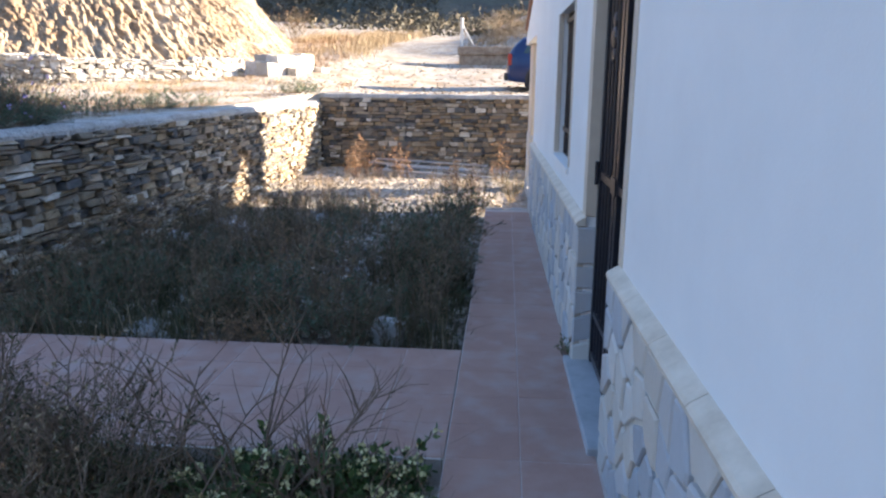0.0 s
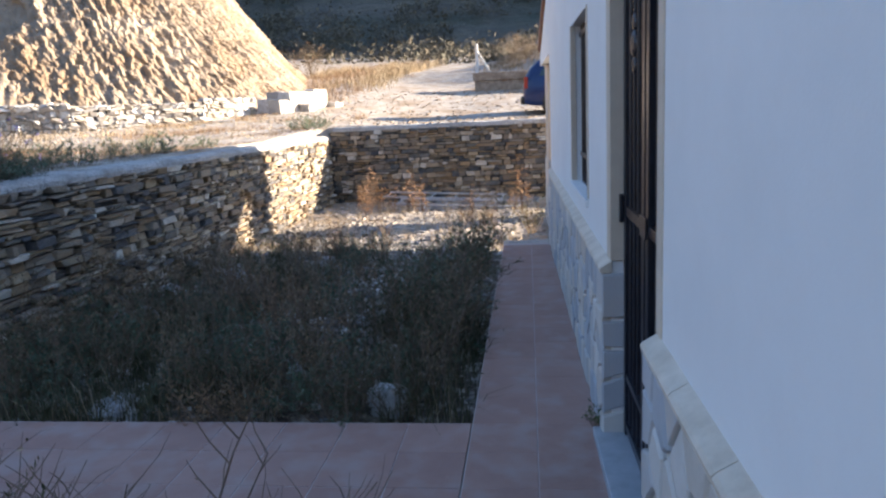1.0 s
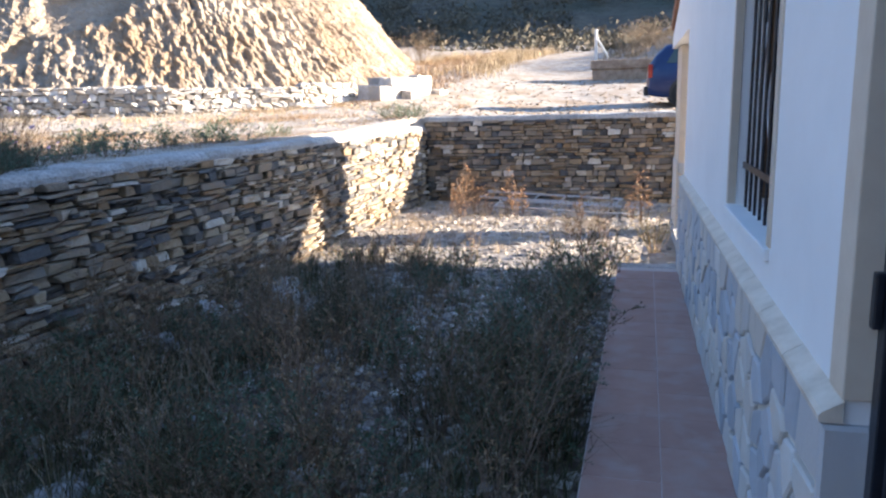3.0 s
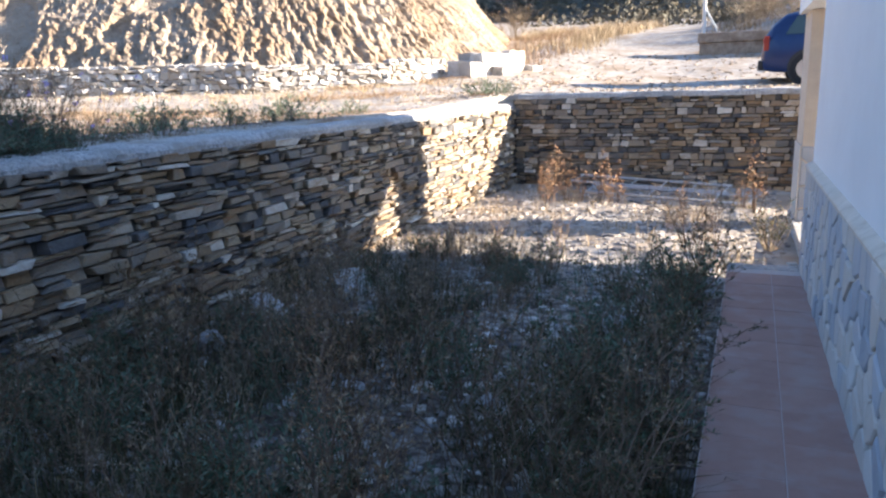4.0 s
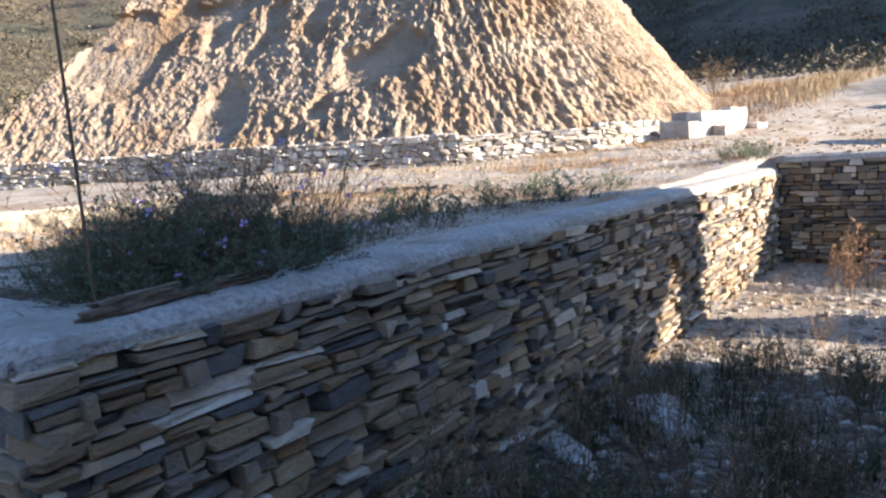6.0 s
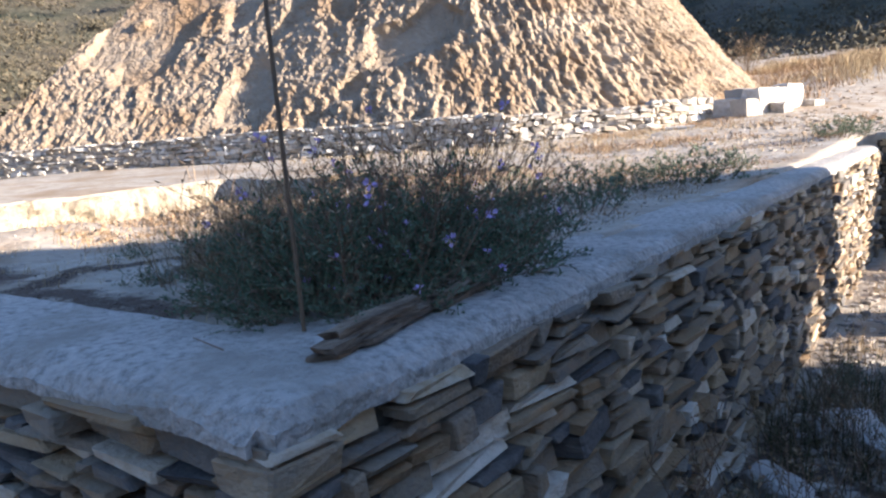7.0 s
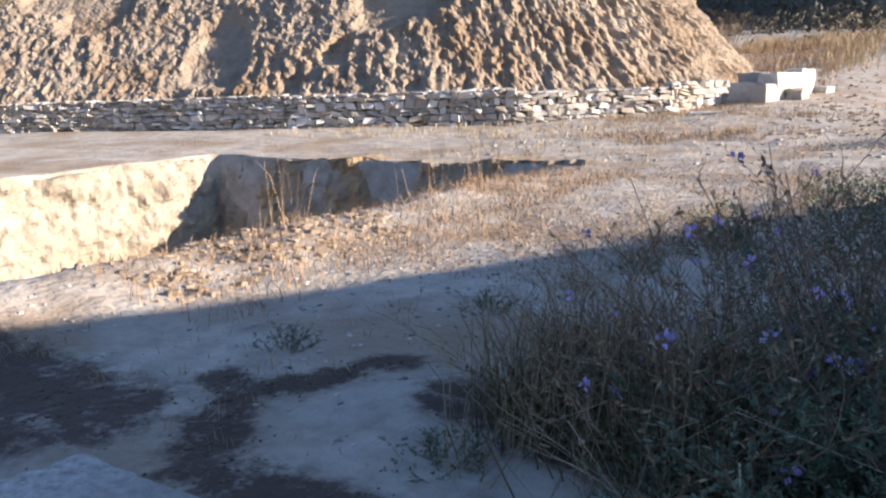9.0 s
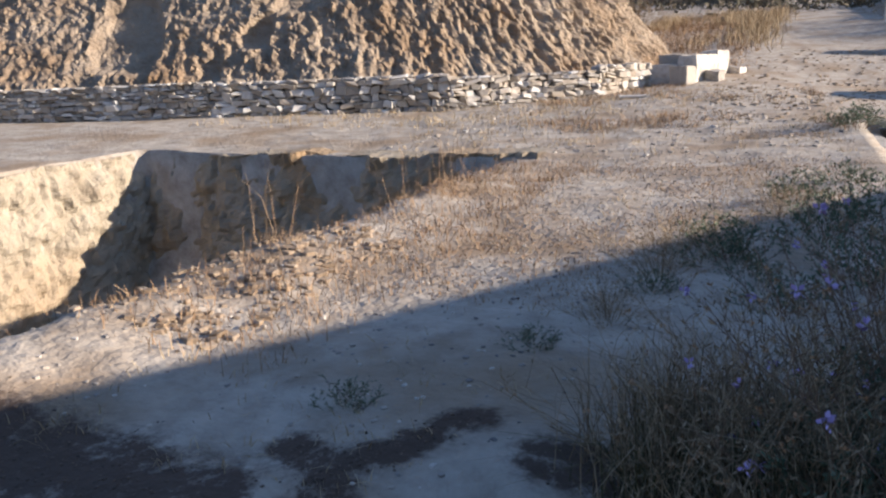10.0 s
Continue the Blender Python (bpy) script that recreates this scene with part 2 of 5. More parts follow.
# ---- clay cliff ----
bx = np.array([-12.0, -8.9, -6.95, -6.8, -8.2, -10.2, -13.6, -17.6, -22.5, -28.5, -36.0, -46.0])
by = np.array([36.0, 27.0, 20.5, 18.0, 15.2, 13.3, 12.1, 10.8, 8.6, 5.6, 1.5, -4.0])
top = np.array([3.0, 4.4, 6.2, 7.6, 8.8, 9.6, 10.0, 9.2, 7.4, 5.6, 4.2, 3.4])
bu = np.concatenate([[0], np.cumsum(np.hypot(np.diff(bx), np.diff(by)))])
u = np.concatenate([np.arange(0, 14, 0.12), np.arange(14, 46, 0.06), np.arange(46, bu[-1], 0.14)])
v = np.concatenate([np.arange(0, 11.5, 0.065), np.arange(11.5, 24, 0.4)])
U, V = np.meshgrid(u, v)


def smooth(values):
    fine_u = np.arange(-3, bu[-1] + 3, 0.1)
    w = np.convolve(np.pad(np.interp(fine_u, bu, values), 25, mode="edge"), np.ones(51) / 51, "valid")
    return lambda q: np.interp(q, fine_u, w)


fx, fy, ft = smooth(bx), smooth(by), smooth(top)
PX, PY, TOP = fx(U), fy(U), ft(U) + 0.5 * vnoise(U * 0.35, 0 * U, 31, 3)
# the bank runs out where the low wall goes on alone
TOP = np.minimum(TOP, np.clip((40.8 - U) * 2.1 + 0.5 * vnoise(U * 1.3, 0 * U, 33, 3), 0.3, None))
BZ = ground_z(fx(u), fy(u))[None, :] - 0.25
tx, ty = fx(u + 0.3) - fx(u - 0.3), fy(u + 0.3) - fy(u - 0.3)
ln = np.hypot(tx, ty)
NX, NY = -ty / ln, tx / ln
lean = np.radians(np.interp(PX, [-20, -9], [42, 54]))
face = TOP / np.sin(lean)
rise = np.where(V < face, V * np.sin(lean), TOP + (V - face) * 0.12)
back = np.where(V < face, V * np.cos(lean), face * np.cos(lean) + (V - face) * 0.95)
warp = 0.5 * vnoise(U * 0.8, V * 0.6, 8, 3)
fine = vnoise(U * 7.0, V * 5.5, 13, 3, 0.6)
big = vnoise(U * 0.3, V * 0.28, 14, 3)


def rib(phase, sharp):
    """Ribs with a broad face towards lower u and a steep back."""
    f = phase - np.floor(phase)
    return np.minimum(f / sharp, (1 - f) / (1 - sharp))


# crusted ribs that run down the slope, broken across, and bald slides between them
ribs = rib(U * 1.0 - 0.22 * V + 0.9 * vnoise(U * 0.6, V * 0.45, 81, 4, 0.6), 0.7) * np.clip(0.6 + 0.9 * vnoise(U * 0.6, V * 0.55, 82, 3), 0, 1.3)
small = rib(U * 2.1 - 0.4 * V + 1.2 * vnoise(U * 1.1, V * 0.9, 83, 4, 0.65), 0.66) * np.clip(0.55 + 1.0 * vnoise(U * 1.0, V * 0.9, 84, 3), 0, 1.3)
knob = 1 - np.abs(vnoise(U * 2.1 - 0.4 * V + warp, V * 1.3, 85, 4, 0.62))
crust = 1 - np.abs(vnoise(U * 4.4 - 0.8 * V + warp, V * 2.6, 12, 3, 0.6))
slide = np.clip((vnoise(U * 0.55 + 0.2, V * 0.5, 87, 2) - 0.28) / 0.12, 0, 1) * np.clip((-9.5 - PX) / 2, 0, 1)
calm = np.interp(PX, [-17, -10], [0.58, 0.75]) * (1 - 0.85 * slide)
out = calm * (0.13 * ribs + 0.17 * small + 0.22 * knob + 0.16 * crust) + (1 - 0.7 * slide) * (0.045 * fine + 0.03 * vnoise(U * 5.0, V * 5.0, 86, 3)) - 0.05 * slide + 0.1 * big - 0.36
out = out + 0.45 * np.exp(-rise / 0.55)
CX, CY = PX + NX * (out - back), PY + NY * (out - back)
CZ = BZ + rise + calm * 0.1 * crust + 0.05 * fine
cliff = grid_mesh("cliff", np.stack([CX, CY, CZ], -1), M_CLIFF, smooth=False)
tagged(cliff, "eroded ochre clay bank with deep rain gullies", "cliff", kind="structure")

# ---- banks of the excavated pit ----


def bank(name, a, b, z_top, z_low, normal, seed, label):
    a, b, nrm = np.array(a), np.array(b), np.array(normal)
    n = int(np.hypot(*(b - a)) / 0.06)
    S, Z = np.meshgrid(np.linspace(0, 1, n), np.linspace(0, 1, 56))
    L = np.hypot(*(b - a))
    d = 0.2 * vnoise(S * L * 1.3, Z * 2.2, seed, 4, 0.6) + 0.14 * np.abs(vnoise(S * L * 3.5, Z * 5, seed + 1, 3)) + 0.1 * vnoise(S * L * 6, Z * 10, seed + 3, 3, 0.7) + 0.22 * (1 - Z) - 0.02
    d = np.where(Z > 0.97, -0.35, d)
    P = np.stack([a[0] + (b[0] - a[0]) * S + nrm[0] * d, a[1] + (b[1] - a[1]) * S + nrm[1] * d,
                  z_low + (z_top - z_low) * np.minimum(Z / 0.97, 1) + 0.06 * vnoise(S * L * 2, Z * 0, seed + 2, 4)], -1)
    return tagged(grid_mesh(name, P, M_CLAY, smooth=False), label, "earth bank", kind="structure")


bank("pit_bank", (PIT[0] + 0.1, 0.8), (PIT[0] + 0.1, PIT[3]), 1.19, -0.9, (1, 0), 41, "sunlit cut face of pale clay in a dug pit")
bank("pit_bank", (PIT[0] + 0.1, PIT[3] - 0.05), (PIT[1] + 0.3, PIT[3] + 0.02), 1.2, -0.9, (0, -1), 47, "shaded cut face of brown clay in a dug pit")

# ---- far hills ----
# past 100 degrees the ring is unseen, added to cut sky light from the south
th = np.radians(np.arange(-36, 256, 0.5))
rr = np.concatenate([np.arange(37, 90, 1.0), np.arange(90, 300, 5.0)])
TH, RR = np.meshgrid(th, rr)
el = np.interp(np.degrees(TH), [-70, -20, 5, 13, 19, 23, 30, 60, 100, 140, 175, 225, 256], [21, 20, 18, 14.5, 11.6, 12.5, 17, 16, 10, 10, 17, 20, 16])
ss = np.clip((RR - 37) / 110, 0, 1)
HZ = 3.2 + np.tan(np.radians(el)) * RR * (0.25 * ss + 0.75 * ss * ss * (3 - 2 * ss)) * np.clip(1.25 - 0.25 * ss, 0, 2)
HX, HY = -np.sin(TH) * RR, np.cos(TH) * RR
HZ = HZ + ss * (7 * vnoise(HX * 0.025, HY * 0.025, 21, 3) + 1.2 * vnoise(HX * 0.15, HY * 0.15, 22, 3)) + 0.2 * vnoise(HX * 0.7, HY * 0.7, 23, 2)
HZ[0] -= 3


def hill_z(x, y):
    a, r = np.degrees(np.arctan2(-x, y)), np.hypot(x, y)
    i = np.clip(np.searchsorted(rr, r), 0, len(rr) - 1)
    j = np.clip(((a + 36) / 0.5).astype(int), 0, len(th) - 1)
    return HZ[i, j]


tagged(grid_mesh("hillside", np.stack([HX, HY, HZ], -1), M_HILL), "shaded hillside covered in dark scrub, its unseen south arc added to block sky light", "hill", kind="structure")

# ---- stone laying ----


def stone_shapes(count, seed, jitter=0.1, bev=0.09):
    """Irregular block shapes of unit size, as meshes and as arrays."""
    rnd = random.Random(seed)
    shapes = []
    for k in range(count):
        bm = bmesh.new()
        bmesh.ops.create_cube(bm, size=1.0)
        for vert in bm.verts:
            vert.co += Vector([rnd.uniform(-jitter, jitter) for _ in range(3)])
        bmesh.ops.bevel(bm, geom=list(bm.edges), offset=bev, segments=1, affect="EDGES")
        bm.normal_update()
        me = bpy.data.meshes.new("stone")
        bm.to_mesh(me)
        bm.free()
        co = np.array([list(q.co) for q in me.vertices])
        fa = [list(p.vertices) for p in me.polygons]
        shapes.append((me, co, fa))
    return shapes


SHAPES = stone_shapes(24, 5, 0.13, 0.045)
SHAPES_LIME = stone_shapes(18, 6, 0.2, 0.1)
for me, _, _ in SHAPES:
    me.materials.append(M_SLATE)
for me, _, _ in SHAPES_LIME:
    me.materials.append(M_LIME)


def lay_stones(host, start, along, out, length, low, high, heights, lengths, shapes, joined_mat, seed, near, depth=0.16, tilt=2.5,
               slope=0.0, most=300, shrink=0.011):
    """Courses of stones on a wall face. near: the stretch of the face whose stones are laid one by one; the rest are one mesh."""
    rnd = random.Random(seed)
    start, along, out = Vector(start), Vector(along).normalized(), Vector(out).normalized()
    basis = Matrix((along, out, (0, 0, 1))).transposed()
    verts, faces, singles, base = [], [], 0, 0
    s = 0.0
    runs = []
    z = low
    while z < high - 0.01:
        h = min(rnd.uniform(*heights), high - z)
        if high - z - h < heights[0] * 0.6:
            h = high - z
        s = -rnd.uniform(0, lengths[1] * 0.4)
        while s < length:
            w = rnd.uniform(*lengths) * (0.7 + 0.6 * rnd.random())
            a, b = max(s, 0.0), min(s + w, length)
            s += w
            if b - a < 0.03:
                continue
            if h > heights[0] * 1.7 and rnd.random() < 0.35:
                cut = rnd.uniform(0.35, 0.65)
                runs += [(a, b, z, z + h * cut), (a, b, z + h * cut, z + h)]
            else:
                runs.append((a, b, z, z + h))
        z += h
    for a, b, z0, z1 in runs:
        me, co, fa = shapes[rnd.randrange(len(shapes))]
        c = start + along * (a + b) / 2 + Vector((0, 0, (z0 + z1) / 2 + slope * (a + b) / 2)) + out * (rnd.uniform(-0.04, 0.022) - depth / 2)
        rot = Matrix.Rotation(radians(rnd.uniform(-tilt, tilt)), 3, "Y") @ Matrix.Rotation(radians(rnd.uniform(-4, 4)), 3, "Z")
        m3 = basis @ rot @ Matrix.Diagonal((b - a - shrink, depth, z1 - z0 - shrink))
        if near[0] <= (a + b) / 2 <= near[1] and singles < most:
            ob = new("stone", me)
            ob.parent = host
            ob.matrix_basis = Matrix.Translation(c) @ m3.to_4x4()
            singles += 1
        else:
            verts.append(co @ np.array(m3).T + np.array(c))
            faces += [[i + base for i in f] for f in fa]
            base += len(co)
    if verts:
        me = bpy.data.meshes.new("stonework")
        me.from_pydata(np.concatenate(verts).tolist(), [], faces)
        me.materials.append(joined_mat)
        ob = new("stonework", me)
        ob.parent = host
        tagged(ob, kind="stuff")


def rough_slab(name, x0, y0, x1, y1, z0, z1, mat, parent, step=0.05, wob=0.02, bump=0.012):
    """A poured slab with wavering edges and a hand-trowelled top."""
    nx, ny = max(2, int((x1 - x0) / step)), max(2, int((y1 - y0) / step))
    a, b = np.linspace(-1, 1, nx), np.linspace(-1, 1, ny)
    a, b = np.concatenate([[-1, -1], a, [1, 1]]), np.concatenate([[-1, -1], b, [1, 1]])
    A, B = np.meshgrid(a, b)
    X, Y = x0 + (A + 1) / 2 * (x1 - x0), y0 + (B + 1) / 2 * (y1 - y0)
    Z = z1 + bump * vnoise(X * 3, Y * 3, 61, 4) + 0.004 * vnoise(X * 22, Y * 22, 62, 2)
    r, c = Z.shape
    i, j = np.mgrid[0:r, 0:c]
    ring = np.minimum(np.minimum(i, r - 1 - i), np.minimum(j, c - 1 - j))
    Z = np.where(ring == 0, z0 - 0.02 * np.abs(vnoise(X * 5, Y * 5, 63, 3)), np.where(ring == 1, Z - 0.025, Z))
    wv = wob * vnoise(X * 4, Y * 4, 64, 4)
    ex = (np.abs(A) == 1) * np.sign(A) * wv
    ey = (np.abs(B) == 1) * np.sign(B) * wv
    inset = np.where(ring == 2, 0.015, 0.0)
    return grid_mesh(name, np.stack([X + ex - inset * (np.abs(A) == 1) * np.sign(A), Y + ey - inset * (np.abs(B) == 1) * np.sign(B), Z], -1), mat, parent)


# ---- retaining walls round the sunken yard ----
wall_west = tagged(solid("wall_west", (WALL_X - 0.32, CORNER_Y + 0.06, -0.3, WALL_X - 0.06, FAR_Y + 0.2, 1.06), M_MORTAR),
                   "dry-laid slate retaining wall with a concrete cap", "retaining wall", kind="structure")
wall_south = tagged(solid("wall_south", (-9.5, CORNER_Y + 0.06, -0.3, WALL_X - 0.33, CORNER_Y + 0.3, 1.06), M_MORTAR),
                    "dry-laid slate retaining wall with a concrete cap", "retaining wall", kind="structure")
wall_north = tagged(solid("wall_north", (WALL_X - 0.05, FAR_Y + 0.06, -0.3, 9.0, FAR_Y + 0.3, 1.2), M_MORTAR),
                    "dark slate retaining wall below the dirt road", "retaining wall", kind="structure")


def corner_cap():
    """One poured cap over the corner of two walls, with a wavering, crumbled edge."""
    step = 0.026
    xs, ys = np.arange(-9.5, WALL_X + 0.005, step), np.arange(CORNER_Y, FAR_Y + 0.25, step)
    X, Y = np.meshgrid(xs, ys)
    inside = ((X > WALL_X - CAP_W - 0.001) | (Y < CORNER_Y + CAP_W))
    # the inner corner is filled out, the outer one rounded off
    inside &= ~((X < -5.3) & (Y > CORNER_Y + CAP_W - 0.55 * np.clip((-5.5 - X) / 0.35, 0, 1) ** 0.6))
    cx, cy = WALL_X - CAP_W - 0.12, CORNER_Y + CAP_W + 0.12
    inside |= (X > cx) & (Y < cy) & (np.hypot(X - cx, Y - cy) > 0.1)
    ox, oy = WALL_X - 0.1, CORNER_Y + 0.1
    inside &= ~((X > ox) & (Y < oy) & (np.hypot(X - ox, Y - oy) > 0.11))
    cell = inside[:-1, :-1] & inside[1:, :-1] & inside[:-1, 1:] & inside[1:, 1:]
    cnt = np.zeros(X.shape, int)
    for a in (0, 1):
        for b in (0, 1):
            cnt[a:a + cell.shape[0], b:b + cell.shape[1]] += cell
    rim = (cnt > 0) & (cnt < 4)
    Z = CAP_Z + 0.008 * vnoise(X * 3, Y * 3, 61, 4) + 0.005 * vnoise(X * 18, Y * 18, 62, 2) - rim * (0.012 + 0.014 * np.abs(vnoise(X * 12, Y * 12, 65, 2)))
    # the outer edge is worn down to the stones below
    near_edge = np.clip(1 - np.minimum(WALL_X - X, Y - CORNER_Y) / (0.11 + 0.05 * vnoise(X * 5, Y * 5, 68, 3)), 0, 1)
    Z = Z - near_edge ** 1.6 * (0.035 + 0.018 * vnoise(X * 14, Y * 14, 69, 3, 0.7))
    X2, Y2 = X + rim * 0.014 * vnoise(X * 9, Y * 9, 66, 4, 0.7), Y + rim * 0.014 * vnoise(X * 9, Y * 9, 67, 4, 0.7)
    ids = -np.ones(X.shape, int)
    keep = cnt > 0
    ids[keep] = np.arange(keep.sum())
    q = np.stack([ids[:-1, :-1], ids[:-1, 1:], ids[1:, 1:], ids[1:, :-1]], -1)[cell]
    me = bpy.data.meshes.new("cap")
    me.from_pydata(np.stack([X2, Y2, Z], -1)[keep].tolist(), [], q.tolist())
    bm = bmesh.new()
    bm.from_mesh(me)
    edge = [e for e in bm.edges if e.is_boundary]
    g = bmesh.ops.extrude_edge_only(bm, edges=edge)
    for vert in g["geom"]:
        if isinstance(vert, bmesh.types.BMVert):
            vert.co.z = 1.07 + 0.012 * noise.noise(vert.co * 9)
    bpy.data.meshes.remove(me)
    return part("cap", bm, M_CONCRETE, wall_west, "rough poured concrete cap")


corner_cap()
rough_slab("cap", WALL_X + 0.03, FAR_Y, 9.0, FAR_Y + 0.4, 1.21, 1.285, M_CONCRETE, wall_north)


# ---- limewashed low wall at the foot of the cliff ----
LOW = [(-6.8, 15.6), (-7.5, 14.0), (-9.8, 12.1), (-14.0, 10.6), (-18.0, 9.3), (-23.0, 7.2), (-30.0, 3.8)]
low_wall = None
for k, (p, q) in enumerate(zip(LOW[:-1], LOW[1:])):
    p, q = Vector((*p, 0)), Vector((*q, 0))
    d = (q - p).normalized()
    n = Vector((-d.y, d.x, 0))
    zb = float(ground_z((p.x + q.x) / 2, (p.y + q.y) / 2)) - 0.1
    bm = box(bmesh.new(), 0, -0.32, zb, (q - p).length, -0.13, zb + 0.64 - 0.12 * (k < 2))
    bmesh.ops.transform(bm, matrix=Matrix.Translation(p) @ Matrix((d, n, (0, 0, 1))).transposed().to_4x4(), verts=bm.verts)
    if low_wall is None:
        low_wall = tagged(part("wall_cliff", bm, M_MORTAR), "low limewashed rubble wall at the foot of the cliff", "wall", kind="structure")
    else:
        part("core", bm, M_MORTAR, low_wall)
    LOW_RUN = (p, d, n, (q - p).length, zb)
    lay_stones(low_wall, p, d, n, LOW_RUN[3], zb, zb + 0.74 - 0.12 * (k < 2), (0.06, 0.16) if k < 3 else (0.045, 0.12), (0.08, 0.27), SHAPES_LIME, M_LIME_J, 70 + k,
               (0, 9 if k < 3 else 0), depth=0.24, tilt=14 if k < 3 else 7, most=90, shrink=0.006)

pier = tagged(new("block_pier"), "whitewashed stub wall of concrete blocks", "wall")
pier.location = (-6.45, 16.1, 1.55)
pier.rotation_euler = (0, 0, radians(-14))
for x0, y0, z0, x1, y1, z1 in ((-0.42, -0.2, -0.1, 0.12, 0.2, 0.46), (0.13, -0.55, -0.1, 0.5, -0.05, 0.42), (0.13, -0.04, -0.1, 0.52, 0.55, 0.62), (0.14, 0.56, -0.1, 0.53, 1.2, 0.64),
                               (0.15, 1.21, -0.1, 0.54, 1.85, 0.7), (0.56, 0.3, -0.1, 0.85, 0.75, 0.3), (-0.4, 0.21, -0.1, 0.11, 0.6, 0.66), (0.5, 1.9, -0.1, 0.8, 2.3, 0.33)):
    bm = box(bmesh.new(), x0, y0, z0, x1, y1, z1)
    bmesh.ops.subdivide_edges(bm, edges=bm.edges[:], cuts=4, use_grid_fill=True)
    for vert in bm.verts:
        vert.co += noise.noise_vector(vert.co * 4 + Vector((x0, y0, 0)) * 9) * 0.04 + noise.noise_vector(vert.co * 11) * 0.015
    part("block", bm, M_LIME, pier)

# ---- house ----
WX = 0.655
EAVE_Y, EAVE_Z, PITCH, RIDGE_Y = 7.25, 2.28, 0.252, -0.6


def roof_z(y):
    return EAVE_Z + PITCH * ((EAVE_Y - y) if y > RIDGE_Y else (EAVE_Y - 2 * RIDGE_Y + y))


def prism(bm, outline, x0, x1):
    """An outline in y and z pushed through from x0 to x1."""
    a = [bm.verts.new((x0, y, z)) for y, z in outline]
    b = [bm.verts.new((x1, y, z)) for y, z in outline]
    bm.faces.new(a)
    bm.faces.new(b[::-1])
    for i in range(len(a)):
        j = (i + 1) % len(a)
        bm.faces.new((a[j], a[i], b[i], b[j]))
    bmesh.ops.recalc_face_normals(bm, faces=bm.faces)
    return bm


M_ROOFTILE = material("roof_tile", [(0.22, 0.11, 0.07), (0.33, 0.17, 0.11)], 7, 0.85, 0.4, 40)
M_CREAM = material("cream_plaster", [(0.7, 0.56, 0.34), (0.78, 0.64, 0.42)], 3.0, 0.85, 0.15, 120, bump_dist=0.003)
DOOR0, DOOR1, DOOR_H = -1.2, -0.15, 2.1
WIN0, WIN1, WIN_Z0, WIN_Z1 = 0.83, 1.9, 0.96, 2.02
END_Y, HEAD_Z = 4.93, 2.06
house = tagged(new("house"), "white plastered house with a stone plinth", "house", kind="structure")
bm = bmesh.new()
box(bm, WX, -9.0, -0.3, 0.95, DOOR0, HEAD_Z)
box(bm, WX, DOOR1, -0.3, 0.95, WIN0, HEAD_Z)
box(bm, WX, WIN0, -0.3, 0.95, WIN1, WIN_Z0)
box(bm, WX, WIN0, WIN_Z1, 0.95, WIN1, HEAD_Z)
box(bm, WX, WIN1, -0.3, 0.95, END_Y, HEAD_Z)
prism(bm, [(-9.0, HEAD_Z), (7.58, HEAD_Z), (7.58, 2.19), (7.3, roof_z(7.3) - 0.01), (RIDGE_Y, roof_z(RIDGE_Y) - 0.01), (-9.0, roof_z(-9.0) - 0.01)], WX, 0.95)
part("wall", bm, M_PLASTER, house)
bm = bmesh.new()
box(bm, 0.96, 4.7, -0.3, 9.0, END_Y, 2.8)
box(bm, 8.7, -9.0, -0.3, 9.0, 4.69, 2.9)
box(bm, 0.96, -9.0, -0.3, 8.69, -8.7, 2.5)
part("wall", bm, M_PLASTER, house)
for sgn in (1, -1):
    e = (EAVE_Y + 0.1, roof_z(EAVE_Y + 0.1)) if sgn > 0 else (-9.4, roof_z(-9.4))
    r = (RIDGE_Y, roof_z(RIDGE_Y))
    part("roof", prism(bmesh.new(), [e, r, (r[0], r[1] + 0.1), (e[0], e[1] + 0.1)], 0.62, 9.3), M_ROOFTILE, house, "brown clay tile roof slope")
solid("pillar", (0.72, 6.87, -0.3, 0.915, 7.6, 2.055), M_TRIM, house, "beige rendered porch pillar", bevel=0.006)
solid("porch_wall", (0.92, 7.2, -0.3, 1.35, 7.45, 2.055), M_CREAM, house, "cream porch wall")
solid("porch_floor", (0.68, 4.95, -0.25, 8.6, 7.58, 0.02), M_CONCRETE, house)
# beige surrounds
solid("jamb", (WX - 0.006, DOOR1 - 0.012, 0.828, WX + 0.06, DOOR1 + 0.1, DOOR_H), M_TRIM, house, "beige door surround", bevel=0.004)
solid("jamb", (WX - 0.006, DOOR0 - 0.06, 0.828, WX + 0.2, DOOR0 + 0.012, DOOR_H), M_TRIM, house, bevel=0.004)
solid("lintel", (WX - 0.006, DOOR0 + 0.013, 2.05, WX + 0.2, DOOR1 - 0.013, 2.16), M_TRIM, house)
solid("doorstep", (0.575, -1.17, -0.05, 0.94, -0.1, 0.035), material("grey_marble", [(0.3, 0.32, 0.34), (0.45, 0.47, 0.5)], 8, 0.4, 0.1, 60), house,
      "blue-grey marble doorstep", bevel=0.006)

